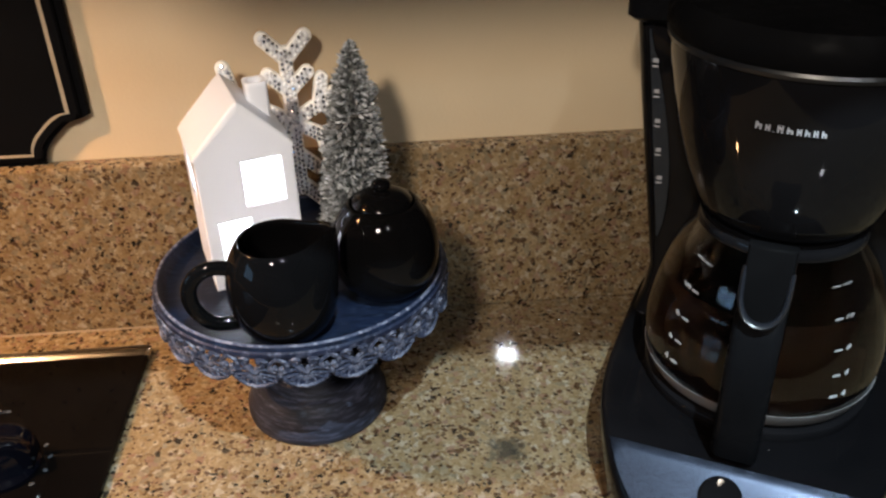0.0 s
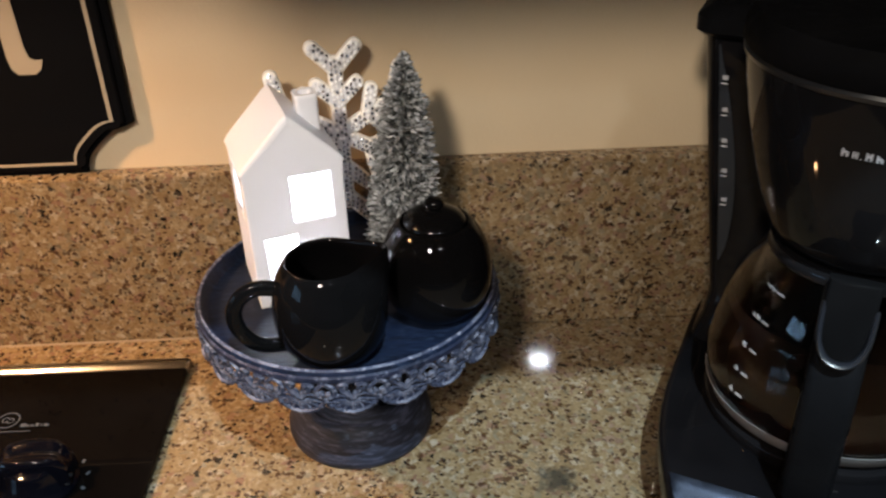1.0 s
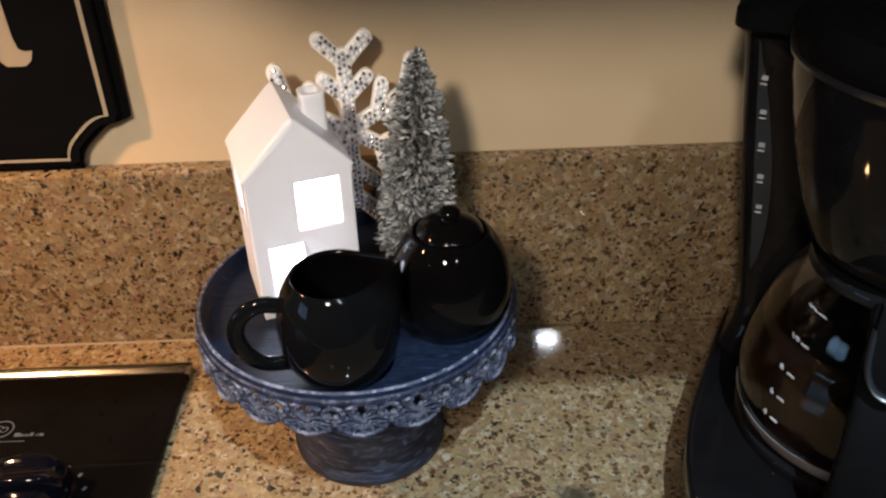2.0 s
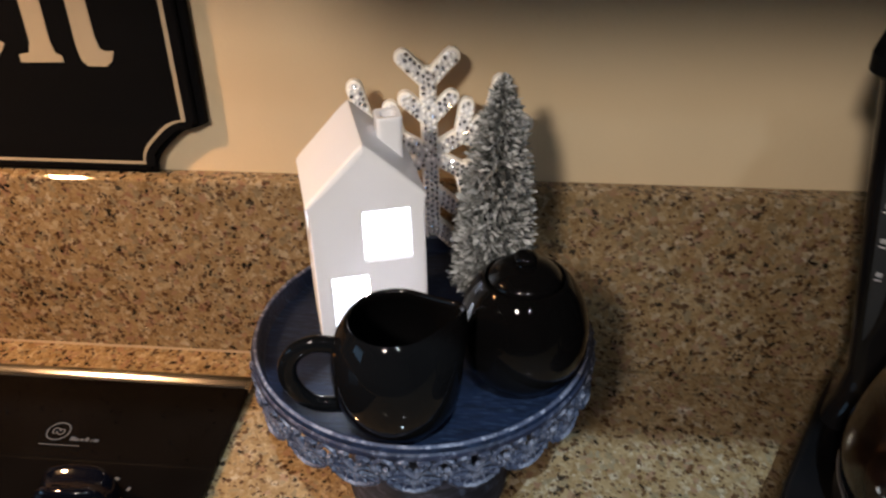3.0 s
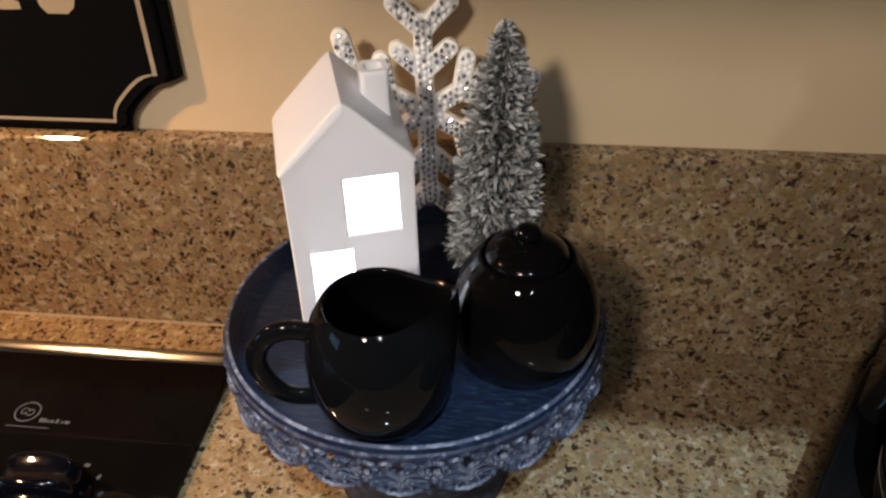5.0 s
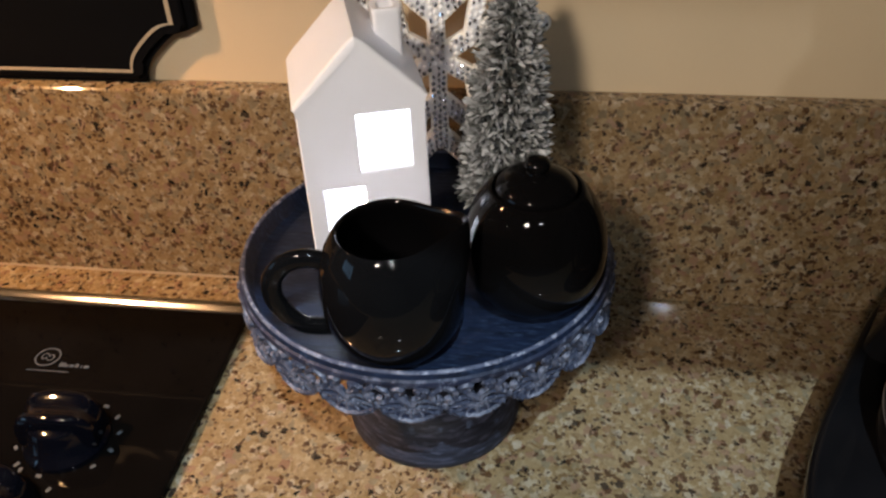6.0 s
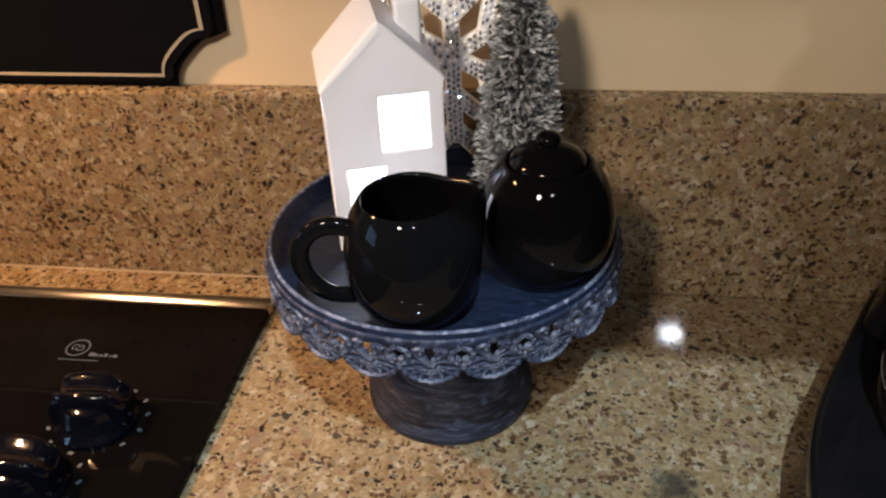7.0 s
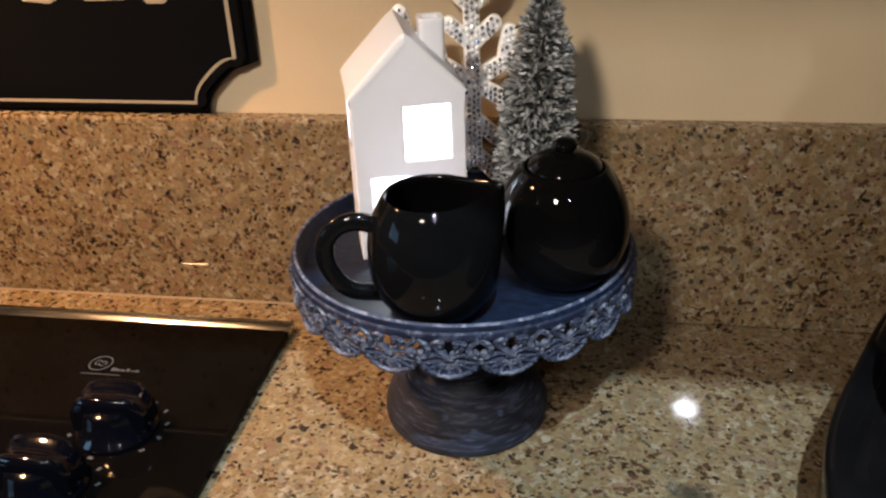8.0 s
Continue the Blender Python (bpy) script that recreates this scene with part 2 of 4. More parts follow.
def lathe(profile, n=64, bm=None, m=None):
    """Turns (r, z) pairs about the z axis; a radius of 0 closes to a point."""
    own = bmesh.new()
    rings = []
    for r, z in profile:
        if r < 1e-6:
            rings.append([own.verts.new((0, 0, z))])
        else:
            rings.append([own.verts.new((r * math.cos(2 * math.pi * k / n), r * math.sin(2 * math.pi * k / n), z)) for k in range(n)])
    for a, b in zip(rings, rings[1:]):
        for k in range(n):
            j = (k + 1) % n
            if len(a) == 1 and len(b) == 1:
                continue
            if len(a) == 1:
                own.faces.new((a[0], b[k], b[j]))
            elif len(b) == 1:
                own.faces.new((a[k], a[j], b[0]))
            else:
                own.faces.new((a[k], a[j], b[j], b[k]))
    return merge(bm, own, m)


def curve_points(points, steps=6):
    """A smooth line through the points."""
    p = [Vector(q) for q in points]
    p = [2 * p[0] - p[1], *p, 2 * p[-1] - p[-2]]
    out = []
    for a, b, c, d in zip(p, p[1:], p[2:], p[3:]):
        for k in range(steps):
            t = k / steps
            out.append(0.5 * ((2 * b) + (c - a) * t + (2 * a - 5 * b + 4 * c - d) * t * t + (3 * b - a - 3 * c + d) * t ** 3))
    return out + [p[-2]]


def sweep(points, section, up=(0, 0, 1), bm=None, scale=None):
    """Sweeps a closed section, pairs across and along up, along a line."""
    own = bmesh.new()
    pts = [Vector(p) for p in points]
    rings = []
    for k, p in enumerate(pts):
        way = (pts[min(k + 1, len(pts) - 1)] - pts[max(k - 1, 0)]).normalized()
        side = way.cross(Vector(up))
        side = side.normalized() if side.length > 1e-5 else Vector((1, 0, 0))
        top = side.cross(way).normalized()
        s = scale[k] if scale else 1
        rings.append([own.verts.new(p + side * a * s + top * b * s) for a, b in section])
    n = len(section)
    for a, b in zip(rings, rings[1:]):
        for k in range(n):
            own.faces.new((a[k], a[(k + 1) % n], b[(k + 1) % n], b[k]))
    own.faces.new(rings[0])
    own.faces.new(rings[-1])
    return merge(bm, own)


def ring_section(rx, ry, n=10):
    return [(rx * math.cos(2 * math.pi * k / n), ry * math.sin(2 * math.pi * k / n)) for k in range(n)]


def rounded_section(w, h, r, n=4):
    out = []
    for cx, cy, a0 in ((w / 2 - r, h / 2 - r, 0), (-w / 2 + r, h / 2 - r, 90), (-w / 2 + r, -h / 2 + r, 180), (w / 2 - r, -h / 2 + r, 270)):
        for k in range(n + 1):
            a = radians(a0 + 90 * k / n)
            out.append((cx + r * math.cos(a), cy + r * math.sin(a)))
    return out


def prism(outline, z0, z1, bevel=0.0, seg=2, bm=None, m=None):
    """An upright slab over a closed outline of (x, y)."""
    own = bmesh.new()
    low = [own.verts.new((x, y, z0)) for x, y in outline]
    high = [own.verts.new((x, y, z1)) for x, y in outline]
    n = len(outline)
    own.faces.new(low[::-1])
    top = own.faces.new(high)
    for k in range(n):
        own.faces.new((low[k], low[(k + 1) % n], high[(k + 1) % n], high[k]))
    if bevel:
        bmesh.ops.bevel(own, geom=list(top.edges), offset=bevel, segments=seg, affect="EDGES", profile=0.5)
    return merge(bm, own, m)


def loft(rings, bm=None, caps=True):
    """Joins closed rings of equal length."""
    own = bmesh.new()
    made = [[own.verts.new(p) for p in r] for r in rings]
    n = len(rings[0])
    for a, b in zip(made, made[1:]):
        for k in range(n):
            own.faces.new((a[k], a[(k + 1) % n], b[(k + 1) % n], b[k]))
    if caps:
        own.faces.new(made[0])
        own.faces.new(made[-1])
    return merge(bm, own)


def lettering(text, size, depth=0.0002):
    """The built-in font as a mesh in the xy plane, centred."""
    c = bpy.data.curves.new("letters", "FONT")
    c.body, c.size, c.extrude, c.align_x, c.align_y, c.resolution_u = text, size, depth, "CENTER", "CENTER", 3
    ob = bpy.data.objects.new("letters", c)
    scene.collection.objects.link(ob)
    me = bpy.data.meshes.new_from_object(ob.evaluated_get(bpy.context.evaluated_depsgraph_get()))
    bpy.data.objects.remove(ob)
    bm = bmesh.new()
    bm.from_mesh(me)
    bpy.data.meshes.remove(me)
    return bm


# ---- the room and the built-in parts ----
COUNTER, WALL_Y, LEDGE = 0.91, 0.0225, 1.087
X0, X1, Y0, TOP = -2.2, 2.2, -4.2, 2.44


def structure(name, bm, mat, label, smooth=None):
    return tagged(link(name, bm, mat, smooth), label, name.split("_")[0], kind="structure")


structure("wall_north", block(X0, X1, WALL_Y, WALL_Y + 0.12, 0, TOP), WALL, "beige painted kitchen wall behind the counter")
# walls, floor and ceiling out of view, the room's dimness in their colours
structure("wall_south", block(X0 - 0.12, X1 + 0.12, Y0 - 0.12, Y0, 0, TOP), DIM_ROOM_WALL, "unseen wall across the room, paint darkened for a dim room")
structure("wall_west", block(X0 - 0.12, X0, Y0, WALL_Y + 0.12, 0, TOP), DIM_ROOM_WALL, "unseen side wall, paint darkened for a dim room")
structure("wall_east", block(X1, X1 + 0.12, Y0, WALL_Y + 0.12, 0, TOP), DIM_ROOM_WALL, "unseen side wall, paint darkened for a dim room")
structure("floor", block(X0 - 0.12, X1 + 0.12, Y0 - 0.12, WALL_Y + 0.12, -0.1, 0), DIM_FLOORING, "unseen brown board floor, darkened for a dim room")
structure("ceiling", block(X0 - 0.12, X1 + 0.12, Y0 - 0.12, WALL_Y + 0.12, TOP, TOP + 0.1), DIM_CEILING, "unseen ceiling, its white darkened for a dim room")
structure("countertop", block(-1.5, 1.2, -0.635, WALL_Y, 0.88, COUNTER, 0.003), GRANITE, "polished brown and tan speckled granite worktop")
# the upstand leans back a little
slab = block(-1.5, 1.2, 0.0, WALL_Y - 0.0019, COUNTER, LEDGE, 0.0028, 3)
for v in slab.verts:
    v.co.y += (v.co.z - 0.998) * math.tan(radians(1.2))
structure("backsplash", slab, GRANITE, "polished speckled granite upstand along the wall")
# added bead that draws the pale reflection along the corner's left part
structure("caulk_seam", loft([[(x, -0.0034, COUNTER), (x, 0.0003, COUNTER), (x, -0.0004, COUNTER + 0.0032), (x, -0.0015, COUNTER + 0.0014)] for x in (-1.5, -0.24)]), SEAM_GLINT, "thin tan strip standing for a reflection in the counter corner")
def room_window():
    """A window in the side wall: a dusk pane behind a frame and upright bars."""
    ob = structure("window_1", block(X0, X0 + 0.012, -1.65, -0.80, 1.25, 1.75), WINDOW_GLOW, "dim blue dusk window in the side wall")
    for y in (-1.67, -1.44, -1.225, -1.01, -0.78):
        part("window_bar", block(X0, X0 + 0.03, y - 0.025, y + 0.025, 1.22, 1.78), DIM_ROOM_WALL, ob)
    for z in (1.225, 1.775):
        part("window_rail", block(X0, X0 + 0.033, -1.695, -0.755, z - 0.025, z + 0.025), DIM_ROOM_WALL, ob)


room_window()
structure("base_cabinet", block(-1.5, 1.2, -0.60, WALL_Y, 0.0, 0.88, 0.002), CABINET, "dark wooden base cabinets under the worktop")
structure("upper_cabinet", block(-0.318, 1.2, -0.508, WALL_Y, 1.54, 2.2, 0.002), CABINET, "dark wooden wall cabinet over the counter")
structure("range_hood", block(-1.085, -0.322, -0.57, WALL_Y, 1.61, 1.75, 0.004), STEEL, "stainless range hood over the cooktop")

# ---- the cooktop ----
def cooktop():
    # the slab's back right corner lies near (-0.323, -0.057)
    ob = thing("cooktop", pose(-0.323, -0.057, COUNTER), "black glass cooktop with knobs and a steel back trim", "cooktop")
    part("glass_top", block(-0.762, 0, -0.53, 0.0, 0.0, 0.008, 0.002), GLASS_TOP, ob, "", None)
    bar = [[(x, 0.0005, 0.0), (x, 0.0115, 0.0), (x, 0.0118, 0.0090), (x, 0.0108, 0.0105), (x, 0.0078, 0.0093), (x, 0.0044, 0.0073), (x, 0.0012, 0.0047), (x, 0.0005, 0.0038)] for x in (-0.762, 0.0)]
    part("back_trim", loft(bar), STEEL, ob, "brushed stainless steel trim strip", 20)
    part("trim_end", block(-0.003, 0.0015, -0.003, 0.0125, 0.0, 0.0085, 0.001), STEEL, ob)

    def knob(x, y, turn):
        skirt = lathe([(0, 0), (0.0262, 0), (0.0262, 0.0025), (0.0240, 0.0050), (0.0215, 0.0075), (0.0200, 0.0150), (0.0185, 0.0185), (0.0150, 0.0205), (0, 0.0210)], 48)
        k = part("knob", skirt, KNOB, ob, "round black control knob with a raised grip")
        k.matrix_local = pose(x, y, 0.0082, 0, 0, turn) @ Matrix.Diagonal((1.12, 1.12, 1.3, 1))
        rings = []
        for s in range(13):
            u = -1 + s / 6
            w = 0.0100 + 0.0042 * (1 - u * u)
            top = 0.0255 + 0.0030 * (1 - u * u) - 0.007 * max(0, abs(u) - 0.75) / 0.25
            px = u * 0.0245
            # two rounded ridges with a hollow between them
            rings.append([(px, y * w, z) for y, z in ((-1.0, 0.006), (-0.98, top - 0.0045), (-0.88, top - 0.0012), (-0.70, top), (-0.48, top - 0.0010), (-0.15, top - 0.0032), (0.15, top - 0.0032), (0.48, top - 0.0010), (0.70, top), (0.88, top - 0.0012), (0.98, top - 0.0045), (1.0, 0.006))])
        part("grip", loft(rings), KNOB, k, "", 50)
        part("pointer", block(-0.0008, 0.0008, 0.0150, 0.0190, 0.0150, 0.0192), GREY_PRINT, k)
        # printed heat marks round the dial
        for n in range(11):
            a = radians(-130 + 26 * n)
            mark = block(-0.0011, 0.0011, -0.0017, 0.0017, 0.0001, 0.0003) if n % 3 else block(-0.0019, 0.0019, -0.0012, 0.0012, 0.0001, 0.0003)
            o = part("dial_mark", mark, GREY_PRINT, k)
            o.matrix_local = pose(0.0312 * math.sin(a), 0.0312 * math.cos(a), 0, 0, 0, -math.degrees(a) * 0.4)

    knob(-0.0838, -0.1415, 4)
    knob(-0.1040, -0.205, 0)
    # maker's mark as plain shapes: a ring with a bar inside, a word bar and a rule
    badge = lathe([(0.0088, 0), (0.0100, 0), (0.0100, 0.0003), (0.0088, 0.0003), (0.0088, 0)], 32)
    for cx, turn in ((-0.0024, 20), (0.0026, 200)):
        curl = [(cx + (0.0034 - 0.0002 * k) * math.cos(radians(turn + 34 * k)), (0.0040 - 0.0002 * k) * math.sin(radians(turn + 34 * k)), 0.0002) for k in range(11)]
        sweep(curl, [(-0.0005, -0.0001), (0.0005, -0.0001), (0.0005, 0.0001), (-0.0005, 0.0001)], (0, 0, 1), badge)
    part("badge", badge, GREY_PRINT, ob).matrix_local = pose(-0.1400, -0.0640, 0.0081)
    for n, (w, h) in enumerate(((0.0045, 0.0042), (0.0030, 0.0026), (0.0030, 0.0026), (0.0026, 0.0040), (0.0012, 0.0026), (0.0040, 0.0028))):
        part("word_bar", block(-w / 2, w / 2, -h / 2, h / 2, 0, 0.0003), GREY_PRINT, ob).matrix_local = pose(-0.1245 + 0.0040 * n, -0.0720 + h / 2 - 0.0012, 0.0081)
    part("rule", block(-0.017, 0.017, -0.0004, 0.0004, 0, 0.0003), GREY_PRINT, ob).matrix_local = pose(-0.1330, -0.0785, 0.0081)
    return ob


cooktop()


# ---- the sign on the ledge ----
def sign():
    ob = thing("sign", pose(-0.3465, WALL_Y - 0.0035, LEDGE), "black wooden sign with cream border and scooped corners, on the ledge", "sign")
    W, H, NX, NZ = 0.62, 0.26, 0.050, 0.046

    def outline(inset):
        """Concave quarter cuts at the four corners."""
        out = []
        w0, w1, h0, h1 = -W + inset, -inset, inset * 0.7, H - inset * 0.7
        nx, nz = NX - 0.6 * inset, NZ - 0.45 * inset
        for cx, cz, a0, a1 in ((w1, h0, 180, 90), (w1, h1, 270, 180), (w0, h1, 360, 270), (w0, h0, 90, 0)):
            for k in range(13):
                a = radians(a0 + (a1 - a0) * k / 12)
                c, s = math.cos(a), math.sin(a)
                flat = 0.90 + 0.10 * math.cos(2 * a) ** 2
                out.append((cx + nx * c * flat, cz + nz * s * flat))
        return out

    turn = pose(0, 0, 0, 90)
    shift = pose(0.0050, 0, -0.0015)
    lip = prism(outline(0.0), 0.0, 0.0055, 0.0015, 2, None, turn)
    part("backing", lip, BOARD, ob, "", 30)
    part("panel", prism(outline(0.006), 0.0055, 0.0098, 0.003, 3, None, turn), BOARD, ob, "", 30)
    # raised cream border line
    a, b = outline(0.0150), outline(0.0185)
    line = bmesh.new()
    n = len(a)
    va = [[line.verts.new((x, -h, z)) for x, z in ring] for ring, h in ((a, 0.0098), (a, 0.0103), (b, 0.0103), (b, 0.0098))]
    for r, s in zip(va, va[1:]):
        for k in range(n):
            line.faces.new((r[k], r[(k + 1) % n], s[(k + 1) % n], s[k]))
    part("border_line", line, CREAM, ob, "thin cream painted border line", 20)

    def letter(outline_xz, name="letter_stroke"):
        part(name, prism(outline_xz, 0.0098, 0.0104, 0.0, 1, None, shift @ turn), CREAM, ob, "cream painted letter stroke")

    # feet of the big serif letters; x from the sign's right edge, z from its foot
    base = 0.098
    letter([(-0.143, base), (-0.108, base + 0.0008), (-0.1085, base + 0.006), (-0.1130, base + 0.008), (-0.1150, base + 0.017), (-0.1150, base + 0.086), (-0.143, base + 0.086), (-0.141, base + 0.080), (-0.1315, base + 0.076), (-0.1315, base + 0.017), (-0.1345, base + 0.008), (-0.143, base + 0.0065)])
    letter([(-0.0890, base - 0.002), (-0.0745, base - 0.002), (-0.0690, base + 0.0020), (-0.0660, base + 0.0105), (-0.0720, base + 0.0100), (-0.0765, base + 0.012), (-0.0785, base + 0.022), (-0.0795, base + 0.070), (-0.0860, base + 0.084), (-0.1000, base + 0.088), (-0.1148, base + 0.080), (-0.1148, base + 0.070), (-0.1020, base + 0.075), (-0.0950, base + 0.066), (-0.0950, base + 0.014), (-0.0935, base + 0.003)])
    letter([(-0.198, base + 0.000), (-0.175, base - 0.002), (-0.160, base + 0.004), (-0.152, base + 0.015), (-0.156, base + 0.017), (-0.166, base + 0.011), (-0.180, base + 0.009), (-0.192, base + 0.014), (-0.200, base + 0.030), (-0.214, base + 0.030), (-0.210, base + 0.012)])
    return ob


sign()


# ---- the cake stand ----
SX, SY = -0.158, -0.132
LIP = distressed("rubbed blue edge", (0.020, 0.024, 0.044), (0.055, 0.064, 0.105), (0.19, 0.20, 0.26), (1, 1, 1), 0.54)
PLATE = 1.043


def cake_stand():
    ob = thing("cake_stand", pose(SX, SY, COUNTER), "distressed blue-grey cake stand with lacy metal edge and dark wooden foot", "cake stand")
    h = PLATE - COUNTER
    part("tray", lathe([(0, h), (0.104, h), (0.1085, h + 0.0008), (0.1105, h + 0.0035), (0.1112, h + 0.0105), (0.1125, h + 0.0120), (0.1142, h + 0.0120), (0.1152, h + 0.0105), (0.1150, h + 0.0032), (0.1125, h + 0.0008), (0.1080, h - 0.0030), (0, h - 0.0030)], 128), TRAY, ob, "blue-grey tray with worn pale streaks", 40)
    part("foot", lathe([(0, 0), (0.0585, 0), (0.0602, 0.0020), (0.0608, 0.0060), (0.0604, 0.0110), (0.0582, 0.0180), (0.0545, 0.0250), (0.0500, 0.0310), (0.0462, 0.0345), (0.0446, 0.0350), (0.0438, 0.0338), (0.0424, 0.0338), (0.0410, 0.0355), (0.0398, 0.0390), (0.0380, 0.0415), (0.0370, 0.0405), (0.0352, 0.0415), (0.0318, 0.0470), (0.0290, 0.0540), (0.0285, 0.0570), (0.0310, 0.0590), (0.0340, 0.0625), (0.0340, 0.0665), (0.0305, 0.0700), (0.0285, 0.0740), (0.0290, 0.0840), (0.0330, 0.0960), (0.0410, 0.1080), (0.0520, 0.1180), (0.0570, 0.1301), (0, 0.1301)], 96), PEDESTAL, ob, "turned dark weathered wooden foot", 40)
    part("rim_band", lathe([(0.1151, h + 0.0085), (0.1166, h + 0.0075), (0.1168, h + 0.0042), (0.1160, h + 0.0028), (0.1151, h + 0.0028), (0.1151, h + 0.0085)], 128), LACE, ob, "pale worn metal rim band")
    lip = [(0.1133 + 0.0013 * math.cos(radians(a)), h + 0.0118 + 0.0013 * math.sin(radians(a))) for a in range(0, 361, 45)]
    part("lip_edge", lathe(lip, 128), LIP, ob, "rubbed pale edge of the tray's lip", 60)
    # one bay of the lace, laid out flat as (u, v) and bent round the rim
    COUNT, R = 20, 0.1158
    wide = 2 * math.pi * R / COUNT
    bay = bmesh.new()

    def bend(u, v, out=0.0):
        a = u / R
        return Vector(((R + out) * math.sin(a), -(R + out) * math.cos(a), v * 0.90))

    def wire(points, r=0.00115, steps=3, out=0.0):
        r *= 0.98
        pts = [bend(p.x, p.y, out + 0.0006 * math.sin(6 * k)) for k, p in enumerate(curve_points([(u, v, 0) for u, v in points], steps))]
        sweep(pts, ring_section(r * 1.2, r, 5), (0, 0.3, 1), bay)

    def curl(cu, cv, r0, r1, a0, turns, side):
        pts = []
        for k in range(11):
            t = k / 10
            a, r = radians(a0) + side * t * turns * 2 * math.pi, r0 + (r1 - r0) * t
            pts.append((cu + r * math.cos(a), cv + r * math.sin(a)))
        return pts

    half = wide / 2
    FAN, BROAD, DEEP = -0.0150, 0.0176, 0.0130

    def rim(a, k=1.0):
        return BROAD * k * math.cos(a), FAN + DEEP * k * math.sin(a)

    # dark plate behind the fan, pierced by a row of small eyes
    for n in range(16):
        a0, a1 = radians(-180 + 11.25 * n), radians(-180 + 11.25 * (n + 1))
        for k0, k1 in ((0.0, 0.52), (0.74, 1.0)) if n % 2 else ((0.0, 1.0),):
            ring = [rim(a0, k0), rim(a0, k1), rim(a1, k1), rim(a1, k0)]
            outline = ring if k0 else [(0, FAN), ring[1], ring[2]]
            bay.faces.new([bay.verts.new(bend(u, v, -0.0005)) for u, v in outline])
    plate = len(bay.faces)
    for side in (-1, 1):
        # horned scrolls that meet over the fan
        wire([(side * 0.0012, FAN), (side * 0.0026, -0.0105), (side * 0.0062, -0.0082), (side * 0.0090, -0.0040), (side * 0.0066, -0.0012), (side * 0.0038, -0.0022), (side * 0.0046, -0.0046)], 0.0021)
        # scrolls shared with the next bay
        wire([(side * half, -0.0005), (side * 0.0152, -0.0030), (side * 0.0118, -0.0072), (side * 0.0126, -0.0122), (side * 0.0160, -0.0128), (side * 0.0162, -0.0096), (side * 0.0146, -0.0092)], 0.0020)
        wire([(side * 0.0026, -0.0128), (side * 0.0078, -0.0118), (side * 0.0122, -0.0138), (side * half, -0.0152)], 0.0013)
    # ribs and scalloped outline of the fan
    for n in range(7):
        a = radians(-162 + 24 * n)
        wire([rim(a, 0.25), rim(a, 0.6), rim(a, 0.97)], 0.0011)
    edge = []
    for n in range(33):
        a = radians(-176 + 172 * n / 32)
        edge.append(rim(a, 1 + 0.035 * math.cos(n * math.pi / 2)))
    wire(edge, 0.0014, 1)
    wire([rim(radians(-170 + 160 * n / 10), 0.56) for n in range(11)], 0.0010, 1)
    for n in range(8):
        a = radians(-168 + 22.3 * n)
        ball = bmesh.new()
        bmesh.ops.create_icosphere(ball, subdivisions=1, radius=0.0014)
        merge(bay, ball, Matrix.Translation(bend(*rim(a, 1.02), 0.0004)))
    bay.faces.ensure_lookup_table()
    for k, f in enumerate(bay.faces):
        f.material_index = 0 if k < plate else 1
    first = part("lace_bay", bay, LACE, ob, "", 60)
    first.data.materials.append(LACE_PALE)
    for n in range(COUNT):
        o = first if n == 0 else new("lace_bay", first.data)
        o.parent = ob
        o.matrix_local = pose(0, 0, h + 0.0038, 0, 0, 360 / COUNT * n + 4)
    return ob


cake_stand()


